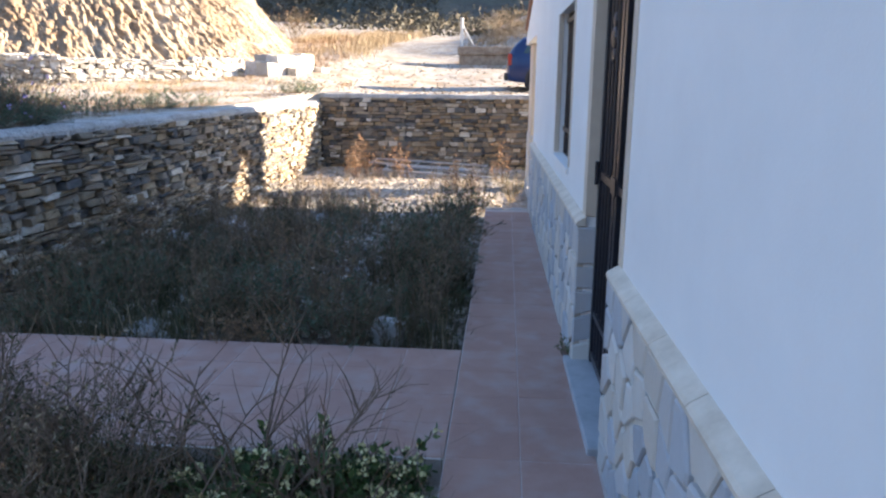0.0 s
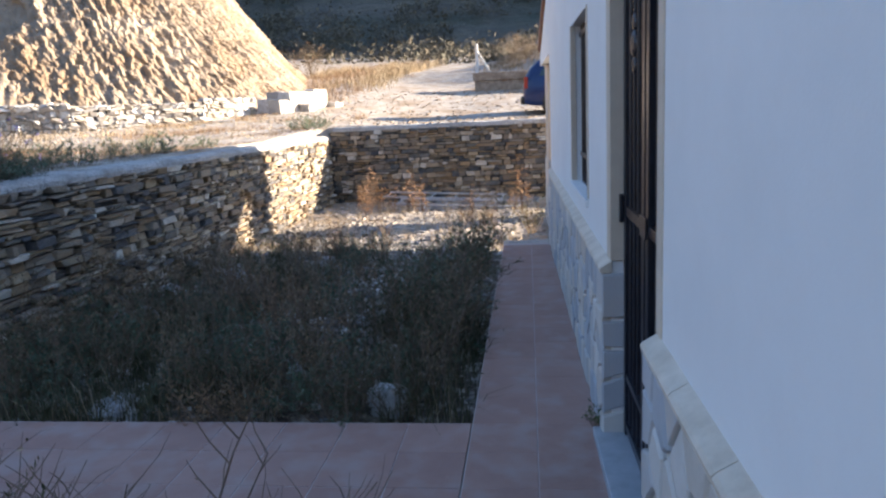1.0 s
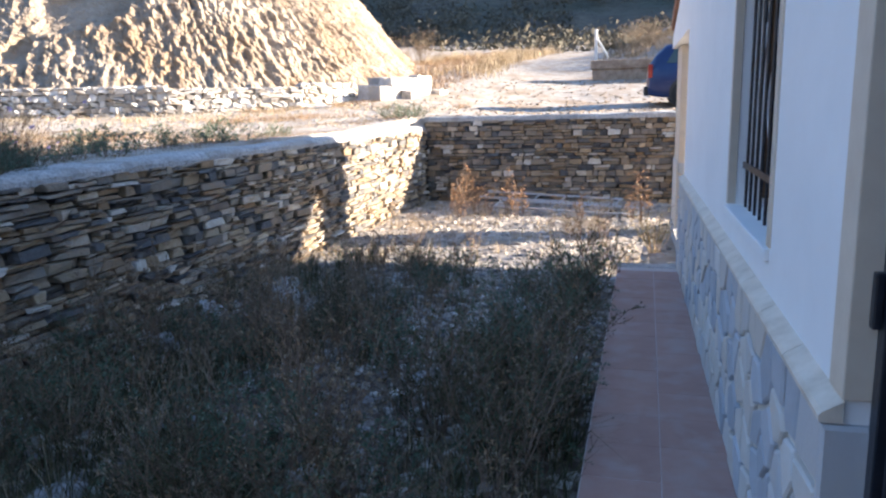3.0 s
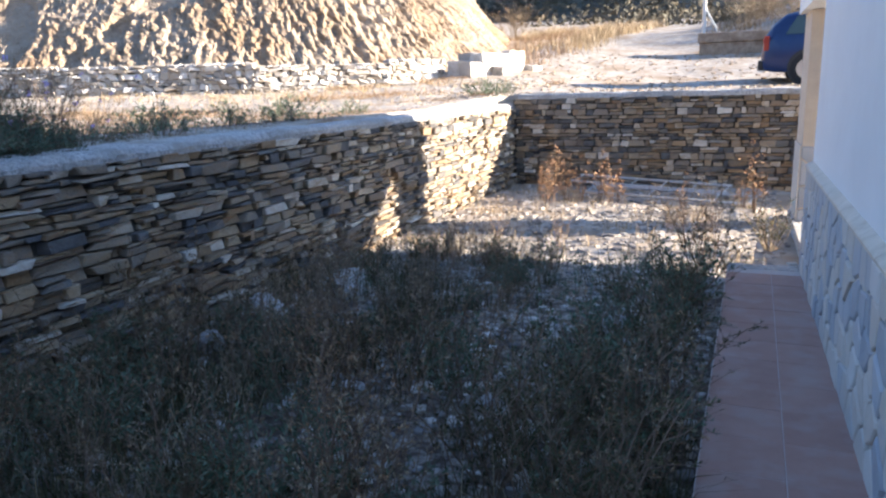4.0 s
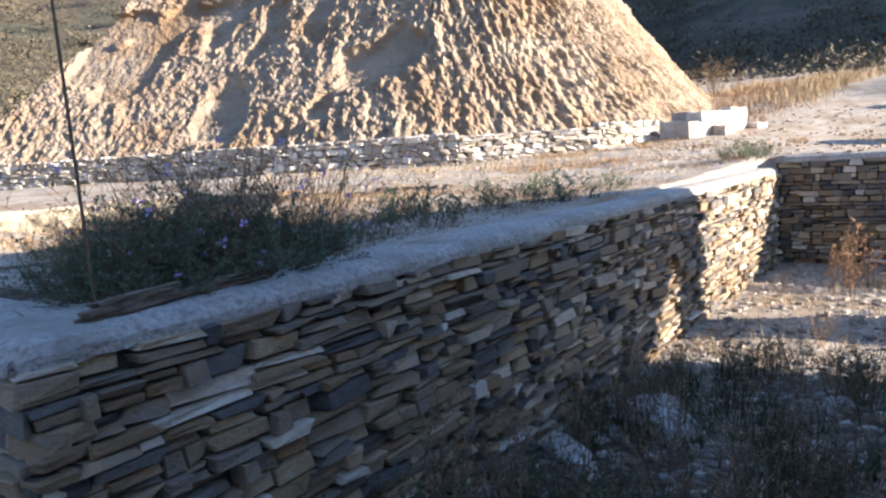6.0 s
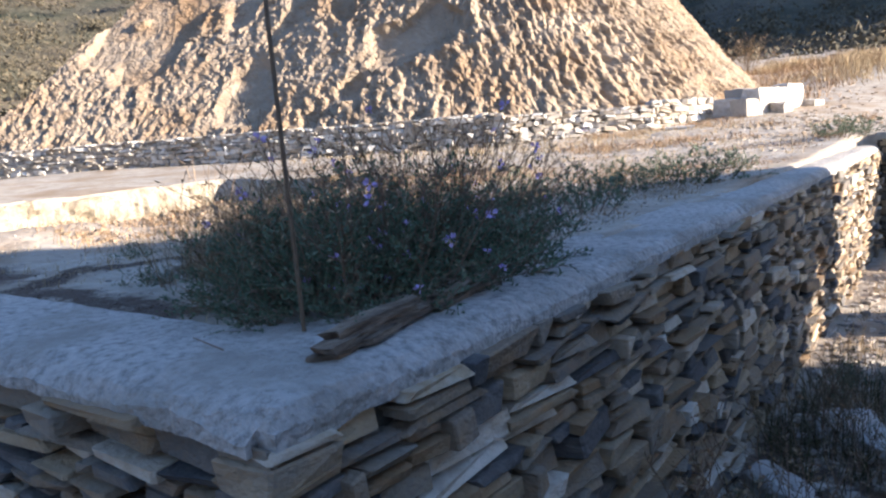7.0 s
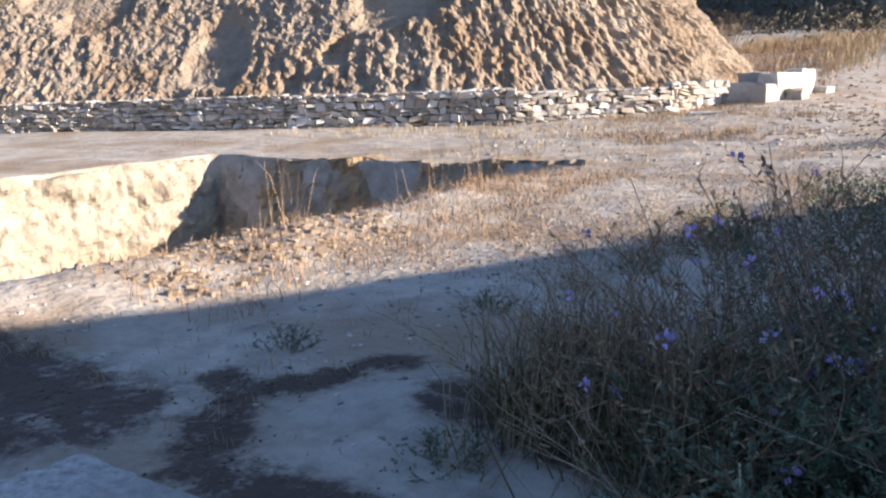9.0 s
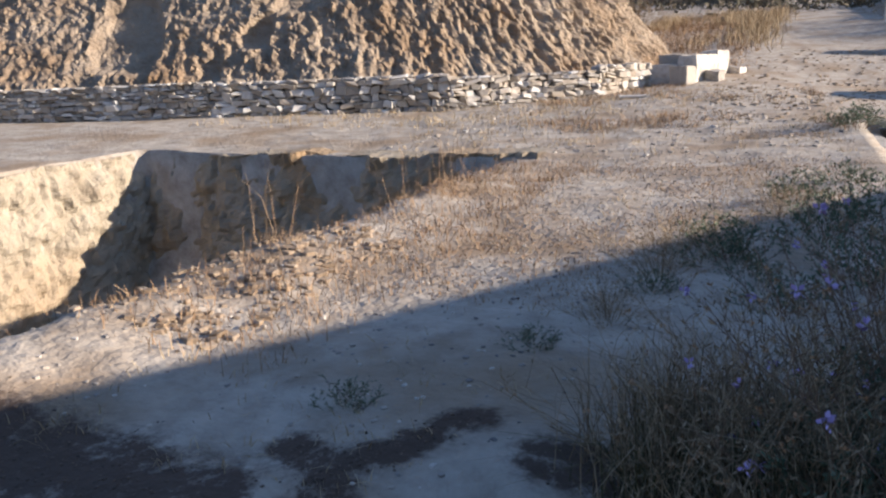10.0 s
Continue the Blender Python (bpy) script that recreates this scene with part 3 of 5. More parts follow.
# plinth with its caps
M_PLINTH = material("plinth_mortar", [(0.5, 0.46, 0.4), (0.6, 0.56, 0.5)], 25, 0.95, 0.5, 90, bump_dist=0.004)
M_PSTONE = material("plinth_stone", [(0.32, 0.34, 0.37), (0.44, 0.455, 0.48), (0.53, 0.48, 0.42), (0.62, 0.6, 0.57)], 6, 0.8, 0.4, 50, per_object=0.65)
M_CAPTILE = material("beige_cap", [(0.52, 0.44, 0.35), (0.62, 0.54, 0.44), (0.7, 0.62, 0.52)], 9, 0.8, 0.35, 60, bump_dist=0.004)
plinth_far = tagged(solid("plinth", (0.628, DOOR1 + 0.002, -0.1, WX - 0.001, END_Y - 0.005, 0.775), M_PLINTH), "plinth of crazy-laid pale stones with a beige cap", "plinth", kind="structure")
plinth_near = tagged(solid("plinth", (0.628, -9.0, -0.1, WX - 0.001, DOOR0 - 0.002, 0.775), M_PLINTH), "plinth of crazy-laid pale stones with a beige cap", "plinth", kind="structure")
plinth_pier = tagged(solid("plinth", (0.702, 6.85, -0.1, 0.718, 7.58, 0.77), M_PLINTH), "stone cladding at the foot of a pillar", "plinth", kind="structure")


def slope_cap(y0, y1, host):
    bm = bmesh.new()
    pts = [(0.606, 0.775), (0.604, 0.79), (0.612, 0.8), (WX, 0.826), (WX, 0.775)]
    a = [bm.verts.new((x, y0, z)) for x, z in pts]
    b = [bm.verts.new((x, y1, z)) for x, z in pts]
    bm.faces.new(a), bm.faces.new(b[::-1])
    for i in range(len(a)):
        j = (i + 1) % len(a)
        bm.faces.new((a[j], a[i], b[i], b[j]))
    bmesh.ops.recalc_face_normals(bm, faces=bm.faces)
    part("cap", bm, M_CAPTILE, host)


y = DOOR1 - 0.012
while y < END_Y - 0.05:
    slope_cap(y, min(y + 0.396, END_Y), plinth_far)
    y += 0.4
y = DOOR0 + 0.012
while y > -6:
    slope_cap(y - 0.396, y, plinth_near)
    y -= 0.4


def crazy_paving(host, to_world, w, h, size, seed, mat, thick=0.018, joint=0.02):
    """Irregular polygon stones over a panel w by h, each a mesh of its own."""
    rnd = random.Random(seed)
    nx, ny = max(1, round(w / size)), max(1, round(h / size))
    seeds = [((i + 0.5 + rnd.uniform(-0.42, 0.42)) * w / nx, (j + 0.5 + rnd.uniform(-0.42, 0.42)) * h / ny) for i in range(nx) for j in range(ny)]
    for sx, sy in seeds:
        poly = [(0, 0), (w, 0), (w, h), (0, h)]
        for qx, qy in seeds:
            dx, dy = qx - sx, qy - sy
            dd = math.hypot(dx, dy)
            if dd < 1e-6 or dd > size * 4:
                continue
            mx, my, lim = dx / dd, dy / dd, dd / 2 - joint / 2
            nxt = []
            for (ax, ay), (bx_, by_) in zip(poly, poly[1:] + poly[:1]):
                da, db = (ax - sx) * mx + (ay - sy) * my - lim, (bx_ - sx) * mx + (by_ - sy) * my - lim
                if da <= 0:
                    nxt.append((ax, ay))
                if da * db < 0:
                    f = da / (da - db)
                    nxt.append((ax + (bx_ - ax) * f, ay + (by_ - ay) * f))
            poly = nxt
            if len(poly) < 3:
                break
        if len(poly) < 3:
            continue
        cx, cy = sum(p[0] for p in poly) / len(poly), sum(p[1] for p in poly) / len(poly)
        t = thick * rnd.uniform(0.7, 1.2)
        bm = bmesh.new()
        low = [bm.verts.new(to_world(px, py, -0.003)) for px, py in poly]
        mid = [bm.verts.new(to_world(px, py, t * 0.6)) for px, py in poly]
        hi = [bm.verts.new(to_world(px + (cx - px) * 0.09, py + (cy - py) * 0.09, t)) for px, py in poly]
        for ra, rb in ((low, mid), (mid, hi)):
            for i in range(len(ra)):
                j = (i + 1) % len(ra)
                bm.faces.new((ra[i], ra[j], rb[j], rb[i]))
        bm.faces.new(hi)
        bmesh.ops.recalc_face_normals(bm, faces=bm.faces)
        part("stone", bm, mat, host)


crazy_paving(plinth_far, lambda a, b, d: (0.628 - d, DOOR1 + a, b), 5.07, 0.77, 0.17, 91, M_PSTONE)
crazy_paving(plinth_near, lambda a, b, d: (0.628 - d, -4.2 + a, b), 3.0, 0.77, 0.15, 92, M_PSTONE)
crazy_paving(plinth_far, lambda a, b, d: (0.612 + a, DOOR1 - d, b), 0.13, 0.77, 0.15, 93, M_PSTONE)
crazy_paving(plinth_pier, lambda a, b, d: (0.72 + a, 6.868 - d, b), 0.195, 0.76, 0.17, 94, M_PSTONE)

# iron gate in front of the door
gate = tagged(new("iron_gate"), "black wrought-iron security gate with vertical bars, closed", "gate")
GX0 = 0.705
for y0, y1 in ((DOOR1 - 0.06, DOOR1 - 0.013), (DOOR0 + 0.013, DOOR0 + 0.06), (-0.66, -0.61), (-0.74, -0.69)):
    solid("stile", (GX0, y0, 0.04, GX0 + 0.04, y1, 2.04), M_IRON, gate, bevel=0.004)
for z0, z1 in ((0.06, 0.1), (1.03, 1.07), (2.0, 2.035), (0.3, 0.33)):
    solid("rail", (GX0 + 0.004, DOOR0 + 0.06, z0, GX0 + 0.034, DOOR1 - 0.06, z1), M_IRON, gate, bevel=0.003)
for k in range(10):
    yb = DOOR1 - 0.1 - 0.095 * k
    if abs(yb + 0.675) > 0.05:
        part("bar", rod(bmesh.new(), (GX0 + 0.018, yb, 0.1), (GX0 + 0.018, yb, 2.0), 0.009, 8), M_IRON, gate)
for yb in (-0.34, -0.95):
    bm = bmesh.new()
    for zc, rad in ((1.72, 0.05), (1.8, 0.035), (1.64, 0.035)):
        g = bmesh.ops.create_icosphere(bm, subdivisions=2, radius=rad)
        bmesh.ops.scale(bm, vec=(0.35, 1, 1.2), verts=g["verts"])
        bmesh.ops.translate(bm, vec=(GX0 + 0.018, yb, zc), verts=g["verts"])
    part("ornament", bm, M_IRON, gate, "cast iron rosette")
solid("hinge", (GX0 - 0.02, DOOR1 - 0.045, 1.0, GX0 - 0.002, DOOR1 - 0.018, 1.12), M_IRON, gate, bevel=0.004)
solid("lock_box", (GX0 - 0.01, -0.74, 1.02, GX0 - 0.002, -0.62, 1.1), M_IRON, gate, bevel=0.004)

M_WOOD = material("varnished_wood", [(0.05, 0.026, 0.012), (0.12, 0.065, 0.028), (0.18, 0.1, 0.045)], 6, 0.75, 0.3, 40, stretch=(1, 4, 0.4))
door = tagged(new("door_1"), "brown panelled wooden house door, closed", "door", kind="structure")
solid("leaf", (0.84, DOOR0 + 0.005, 0.036, 0.885, DOOR1 - 0.005, 2.2), M_WOOD, door)
for yy in np.arange(DOOR0 + 0.02, DOOR1 - 0.15, 0.148):
    solid("board", (0.825, float(yy), 0.9, 0.839, float(yy) + 0.135, 2.12), M_WOOD, door, bevel=0.003)

# window with grille
window = tagged(new("window_1"), "dark window with an iron grille in a white reveal", "window", kind="structure")
M_GLASS = bpy.data.materials.new("window_glass")
M_GLASS.use_nodes = True
gb = M_GLASS.node_tree.nodes["Principled BSDF"]
gb.inputs["Base Color"].default_value = (0.02, 0.025, 0.03, 1)
gb.inputs["Roughness"].default_value = 0.06
for y0, y1 in ((WIN0, WIN0 + 0.06), (WIN1 - 0.06, WIN1), (1.335, 1.395)):
    solid("frame", (0.79, y0 + 0.002, WIN_Z0 + 0.05, 0.84, y1 - 0.002, WIN_Z1 - 0.002), M_WOOD, window, bevel=0.004)
for y0, y1 in ((WIN0 + 0.06, 1.335), (1.395, WIN1 - 0.06)):
    solid("pane", (0.81, y0, WIN_Z0 + 0.06, 0.818, y1, WIN_Z1 - 0.01), M_GLASS, window)
solid("sill", (WX - 0.02, WIN0 - 0.03, WIN_Z0 - 0.03, 0.84, WIN1 + 0.03, WIN_Z0 + 0.012), M_PLASTER, window, "white sill", bevel=0.006)
for k in range(8):
    yb = WIN0 + 0.08 + k * 0.13
    part("bar", rod(bmesh.new(), (0.72, yb, WIN_Z0 + 0.012), (0.72, yb, WIN_Z1), 0.007, 8), M_IRON, window)
for zz in (1.15, 1.95):
    solid("rail", (0.71, WIN0, zz, 0.716, WIN1, zz + 0.03), M_IRON, window)
bm = bmesh.new()
for k in range(3):
    yb = WIN0 + 0.27 + k * 0.26
    pts = [(0.73, yb + 0.07 * math.sin(a * 0.55), 1.3 + 0.05 * a) for a in range(12)]
    for a, b in zip(pts, pts[1:]):
        rod(bm, a, b, 0.006, 6)
part("scroll", bm, material("worn_white_iron", [(0.35, 0.35, 0.36), (0.5, 0.5, 0.5)], 20, 0.6, 0.1), window, "pale scrolled iron ornament")
solid("surround", (WX - 0.006, WIN1 - 0.005, WIN_Z0 + 0.02, WX + 0.03, WIN1 + 0.04, WIN_Z1), M_TRIM, window, "beige edge strip")
solid("surround", (WX - 0.006, WIN0 - 0.05, WIN_Z0 + 0.02, WX + 0.03, WIN0 + 0.005, WIN_Z1), M_TRIM, window)

# the house stands slightly askew to the path
TURN = Matrix.Translation((0.669, -1.2, 0)) @ Matrix.Rotation(radians(1.1), 4, "Z") @ Matrix.Translation((-0.655, 1.2, 0))
for ob in (house, plinth_far, plinth_near, plinth_pier, gate, door, window):
    ob.matrix_basis = TURN @ ob.matrix_basis

# ---- tiled paths ----
M_GROUT = material("pale_grout", [(0.46, 0.39, 0.36), (0.56, 0.5, 0.46)], 30, 0.95, 0.4, 80)
tile_mesh = bpy.data.meshes.new("tile")
bm = box(bmesh.new(), 0, 0, -0.02, 0.3075, 0.3075, 0.0, bevel=0.0)
bmesh.ops.bevel(bm, geom=[e for e in bm.edges if e.verts[0].co.z == 0 and e.verts[1].co.z == 0], offset=0.002, segments=1, affect="EDGES")
bm.to_mesh(tile_mesh)
bm.free()
tile_mesh.materials.append(M_TILE)
path_house = tagged(solid("path", (0.0, -6.0, -0.2, 0.66, 4.8, -0.0015), M_GROUT), "terracotta tiled path along the house wall", "path", kind="structure")
path_cross = tagged(solid("path", (-9.4, -1.26, -0.2, -0.004, -0.001, -0.0015), M_GROUT), "terracotta tiled strip in front of the weedy yard", "path", kind="structure")
rnd = random.Random(33)
for host, x0, nx_, y0, ny_ in ((path_house, 0.004, 2, -2.48, 23), (path_cross, -9.3 + 0.004 - 0.02, 30, -1.246, 4)):
    for i in range(nx_):
        for j in range(ny_):
            t = new("tile", tile_mesh)
            t.parent = host
            t.location = (x0 + i * 0.3105, y0 + j * 0.3105, rnd.uniform(0, 0.0015))
            t.rotation_euler = (radians(rnd.uniform(-0.04, 0.04)), radians(rnd.uniform(-0.04, 0.04)), 0)
solid("edge_kerb", (-0.006, 4.8, -0.2, 0.5, 4.95, 0.004), M_CONCRETE, path_house, "pale concrete edge")
# ---- plants: builders ----
M_TWIG = material("dry_twig", [(0.13, 0.085, 0.06), (0.25, 0.17, 0.12)], 8, 0.9, 0, per_island=0.5)
M_LEAF = material("grey_green_leaf", [(0.05, 0.092, 0.056), (0.095, 0.148, 0.092), (0.155, 0.2, 0.13)], 8, 0.75, 0, per_island=0.8)
M_LEAF_FRESH = material("fresh_green_leaf", [(0.03, 0.06, 0.015), (0.06, 0.11, 0.03), (0.1, 0.16, 0.05)], 8, 0.6, 0, per_island=0.8)
M_DRY = material("dead_grass", [(0.15, 0.11, 0.07), (0.28, 0.21, 0.13), (0.42, 0.33, 0.22)], 8, 0.9, 0, per_island=0.85)
M_GOLD = material("golden_grass", [(0.27, 0.2, 0.12), (0.4, 0.31, 0.19), (0.5, 0.41, 0.28)], 8, 0.9, 0, per_island=0.85)
M_GREENDRY = material("half_dry_weed", [(0.032, 0.038, 0.014), (0.064, 0.069, 0.028), (0.13, 0.104, 0.054)], 8, 0.85, 0, per_island=0.85)
M_RUST = material("rusty_seed_heads", [(0.26, 0.14, 0.07), (0.4, 0.24, 0.13), (0.5, 0.33, 0.2)], 8, 0.9, 0, per_island=0.8)
M_PURPLE = material("purple_petal", [(0.36, 0.28, 0.6), (0.55, 0.46, 0.78)], 8, 0.6, 0, per_island=0.7)
M_YELLOW = material("pale_yellow_petal", [(0.6, 0.55, 0.25), (0.75, 0.7, 0.42)], 8, 0.6, 0, per_island=0.5)


def mesh_of(name, verts, faces, mat, parent=None, label=""):
    me = bpy.data.meshes.new(name)
    me.from_pydata(verts, [], faces)
    me.materials.append(mat)
    ob = new(name, me)
    if parent:
        ob.parent = parent
    if label:
        ob["label"] = label
    return ob


def add_tube(V, F, pts, r0, r1):
    base, n = len(V), len(pts)
    for i, p in enumerate(pts):
        r = r0 + (r1 - r0) * i / (n - 1)
        d = (pts[min(i + 1, n - 1)] - pts[max(i - 1, 0)]).normalized()
        s = d.orthogonal().normalized()
        t = d.cross(s)
        for k in range(3):
            a = 2.0944 * k
            V.append(p + (s * math.cos(a) + t * math.sin(a)) * r)
    for i in range(n - 1):
        for k in range(3):
            a, b = base + i * 3 + k, base + i * 3 + (k + 1) % 3
            F.append((a, b, b + 3, a + 3))


def add_leaf(V, F, p, d, size, width, rnd):
    s = d.cross(Vector((rnd.uniform(-1, 1), rnd.uniform(-1, 1), rnd.uniform(-1, 1)))).normalized() * width
    b = len(V)
    V.extend((p, p + d * size * 0.5 + s, p + d * size, p + d * size * 0.5 - s))
    F.append((b, b + 1, b + 2, b + 3))


def curve(rnd, p, d, length, n, wobble, droop):
    pts, d = [p.copy()], d.normalized()
    for _ in range(n):
        d = (d + Vector((rnd.gauss(0, wobble), rnd.gauss(0, wobble), rnd.gauss(0, wobble) - droop))).normalized()
        pts.append(pts[-1] + d * length / n)
    return pts


def plant(name, seed, stems, height, spread, twigs, twig_len, leaves, leaf, mats, label, category, base=0.1, droop=0.02, heads=0, head=0.03, stem_r=0.005, group=""):
    """A branching plant: stems from a base, side twigs, leaves on the twigs, flower or seed heads at the tips."""
    rnd = random.Random(seed)
    sv, sf, lv, lf, hv, hf, tips = [], [], [], [], [], [], []
    runs = []
    for _ in range(stems):
        a, q = rnd.uniform(0, 6.283), rnd.random() ** 0.7
        p = Vector((math.cos(a), math.sin(a), 0)) * base * q
        d = Vector((math.cos(a) * spread * q, math.sin(a) * spread * q, 1))
        pts = curve(rnd, p, d, height * rnd.uniform(0.6, 1.08), 6, 0.1, droop)
        add_tube(sv, sf, pts, stem_r * rnd.uniform(0.7, 1.2), stem_r * 0.3)
        runs.append(pts)
        tips.append(pts[-1])
        for _ in range(twigs):
            f = rnd.uniform(0.2, 1) * 5.99
            i = int(f)
            o = pts[i].lerp(pts[i + 1], f - i)
            b = rnd.uniform(0, 6.283)
            dd = (pts[i + 1] - pts[i]).normalized() * 0.9 + Vector((math.cos(b), math.sin(b), rnd.uniform(-0.1, 0.6)))
            tw = curve(rnd, o, dd, twig_len * rnd.uniform(0.4, 1.1), 3, 0.16, droop * 0.5)
            add_tube(sv, sf, tw, stem_r * 0.45, stem_r * 0.15)
            runs.append(tw)
            tips.append(tw[-1])
    for _ in range(leaves):
        r = runs[rnd.randrange(len(runs))]
        f = rnd.uniform(0.25, 1) * (len(r) - 1.001)
        i = int(f)
        o = r[i].lerp(r[i + 1], f - i)
        d = ((r[i + 1] - r[i]).normalized() * 0.7 + Vector((rnd.uniform(-1, 1), rnd.uniform(-1, 1), rnd.uniform(-0.5, 1)))).normalized()
        add_leaf(lv, lf, o, d, leaf[0] * rnd.uniform(0.6, 1.3), leaf[1] * rnd.uniform(0.7, 1.2), rnd)
    for p in rnd.sample(tips, min(heads, len(tips))):
        for _ in range(9):
            d = Vector((rnd.uniform(-1, 1), rnd.uniform(-1, 1), rnd.uniform(-0.6, 1))).normalized()
            add_leaf(hv, hf, p + d * head * 0.2, d, head, head * 0.35, rnd)
    ob = tagged(new(name), label, category, group)
    tagged(mesh_of("branchwork", sv, sf, mats[0], ob), kind="stuff")
    if lv:
        tagged(mesh_of("foliage", lv, lf, mats[1], ob), kind="stuff")
    if hv:
        tagged(mesh_of("blossom" if mats[2] in (M_PURPLE, M_YELLOW) else "seed_head", hv, hf, mats[2], ob), kind="stuff")
    return ob


def put(ob, x, y, z, turn=0, size=1.0):
    ob.matrix_basis = pose(x, y, z, 0, 0, turn) @ Matrix.Scale(size, 4)
    return ob


def put_copy(ob, x, y, z, turn, size):
    c = copy_thing(ob, pose(x, y, z, 0, 0, turn))
    c.scale = (size, size, size)
    return c


def blades(name, pts, heights, lean, width, mat, seed, label, category="grass"):
    """A sward of separate tapering blades, as one piece of stuff. pts: x, y, z of each root."""
    g = np.random.default_rng(seed)
    n = len(pts)
    a, h = g.uniform(0, 6.283, n), g.uniform(*heights, n)
    le = np.abs(g.normal(0, lean, n))
    d = np.stack([np.cos(a), np.sin(a)], -1)
    b = g.uniform(0, 6.283, n)
    s = np.stack([np.cos(b), np.sin(b)], -1) * width * g.uniform(0.6, 1.3, n)[:, None]
    z0 = np.zeros((n, 1))
    root = np.asarray(pts)
    mid = root + np.concatenate([d * (le * h * 0.35)[:, None], (h * 0.6)[:, None]], -1)
    tip = root + np.concatenate([d * (le * h)[:, None], (h * np.clip(1 - 0.25 * le, 0.3, 1))[:, None]], -1)
    sw = np.concatenate([s, z0], -1)
    P = np.stack([root - sw, root + sw, mid + sw * 0.7, mid - sw * 0.7, tip], 1).reshape(-1, 3)
    i = np.arange(n)[:, None] * 5
    faces = np.concatenate([i + np.array([[0, 1, 2, 3]])], 0).tolist() + (i + np.array([[3, 2, 4]])).tolist()
    ob = mesh_of(name, P.tolist(), faces, mat)
    return tagged(ob, label, category, kind="stuff")


def scatter(seed, n, x0, x1, y0, y1, clump=0.0, per=1, sink=0.02, where=None):
    """Roots on the ground, single or in clumps."""
    g = np.random.default_rng(seed)
    c = np.stack([g.uniform(x0, x1, n), g.uniform(y0, y1, n)], -1)
    if where is not None:
        c = c[where(c[:, 0], c[:, 1], g)]
    p = np.repeat(c, per, 0) + g.normal(0, clump, (len(c) * per, 2)) if per > 1 else c
    return np.concatenate([p, (ground_z(p[:, 0], p[:, 1]) - sink)[:, None]], -1)


def upper(x, y):
    return (x < WALL_X - CAP_W - 0.05) & (y > CORNER_Y + CAP_W + 0.03)


# ---- weeds in the sunken yard ----
def gravel_gap(x, y, g):
    """Sparser along a stony strip through the middle, denser by the path and the walls."""
    mid = np.exp(-((x + 1.3 - 0.1 * y) / 0.5) ** 2) * (y > 1.0)
    return (g.random(len(x)) > 0.85 * mid) & (g.random(len(x)) > 0.16 * (y - 1.0)) & (vnoise(x * 1.7, y * 1.7, 88, 2) > -0.25) & (x < -0.04) & (x > WALL_X + 0.1)


blades("grass", scatter(201, 1250, -3.15, -0.05, 0.05, 4.9, 0.05, 22, where=gravel_gap), (0.06, 0.3), 0.8, 0.0028, M_GREENDRY, 1, "tangled half-dry grass in the shaded yard")
blades("grass", scatter(202, 260, -3.15, -0.05, 0.05, 5.2, 0.06, 14, where=gravel_gap), (0.08, 0.4), 0.75, 0.0024, M_DRY, 2, "dead straw-coloured grass in the yard")
blades("grass", scatter(203, 230, -3.1, 0.3, 4.9, 9.4, 0.05, 12), (0.06, 0.22), 0.6, 0.0024, M_GOLD, 3, "short dry grass on the sunlit gravel")
weed_a = plant("weed", 301, 9, 0.75, 0.45, 9, 0.2, 900, (0.03, 0.0035), (M_TWIG, M_GREENDRY, M_RUST), "dark bushy half-dry weed in the yard", "weed", 0.08, group="yard weeds")
weed_b = plant("weed", 302, 7, 0.9, 0.3, 10, 0.18, 500, (0.025, 0.004), (M_TWIG, M_DRY, M_RUST), "tall brown dried weed with thin stalks", "weed", 0.06, heads=14, head=0.01, group="yard weeds")
weed_c = plant("weed", 303, 14, 0.55, 0.7, 7, 0.18, 1300, (0.035, 0.0045), (M_TWIG, M_LEAF, M_RUST), "low spreading green weed in the yard", "weed", 0.1, group="yard weeds")
weed_d = plant("weed", 304, 6, 0.72, 0.22, 7, 0.09, 80, (0.03, 0.004), (M_TWIG, M_DRY, M_RUST), "rust-brown dock stalk with dry seed heads", "weed", 0.04, heads=40, head=0.02, group="yard weeds")
rnd = random.Random(77)
kinds = [weed_a, weed_b, weed_c]
put(weed_a, -0.35, 0.9, -0.1)
put(weed_b, -1.9, 2.2, -0.1)
put(weed_c, -0.6, 2.4, -0.1)
for k in range(215):
    x, y = rnd.uniform(-3.05, -0.12), 0.15 + 4.85 * rnd.random() ** 1.3
    if y > 1.2 and abs(x + 1.3 - 0.1 * y) < 0.45 and rnd.random() < 0.85:
        continue
    near_path = x > -0.9
    src = rnd.choice([weed_a, weed_a, weed_c, weed_c, weed_b] if near_path else [weed_b, weed_b, weed_a, weed_c])
    put_copy(src, x, y, float(ground_z(x, y)) - 0.02, rnd.uniform(0, 360), rnd.uniform(0.5, 0.95) * (0.8 if y < 0.5 else 1) * (1 if y < 2.5 or x > -0.5 else 0.62))
rust_tuft = plant("tuft", 307, 34, 0.3, 0.8, 6, 0.09, 700, (0.024, 0.0028), (M_TWIG, M_RUST, M_RUST), "low brown dried tuft at the edge of the path", "weed", 0.09, stem_r=0.0022)
put(rust_tuft, -1.42, 0.13, -0.1, 0, 0.85)
put_copy(rust_tuft, -1.22, 0.16, -0.1, 140, 0.75)
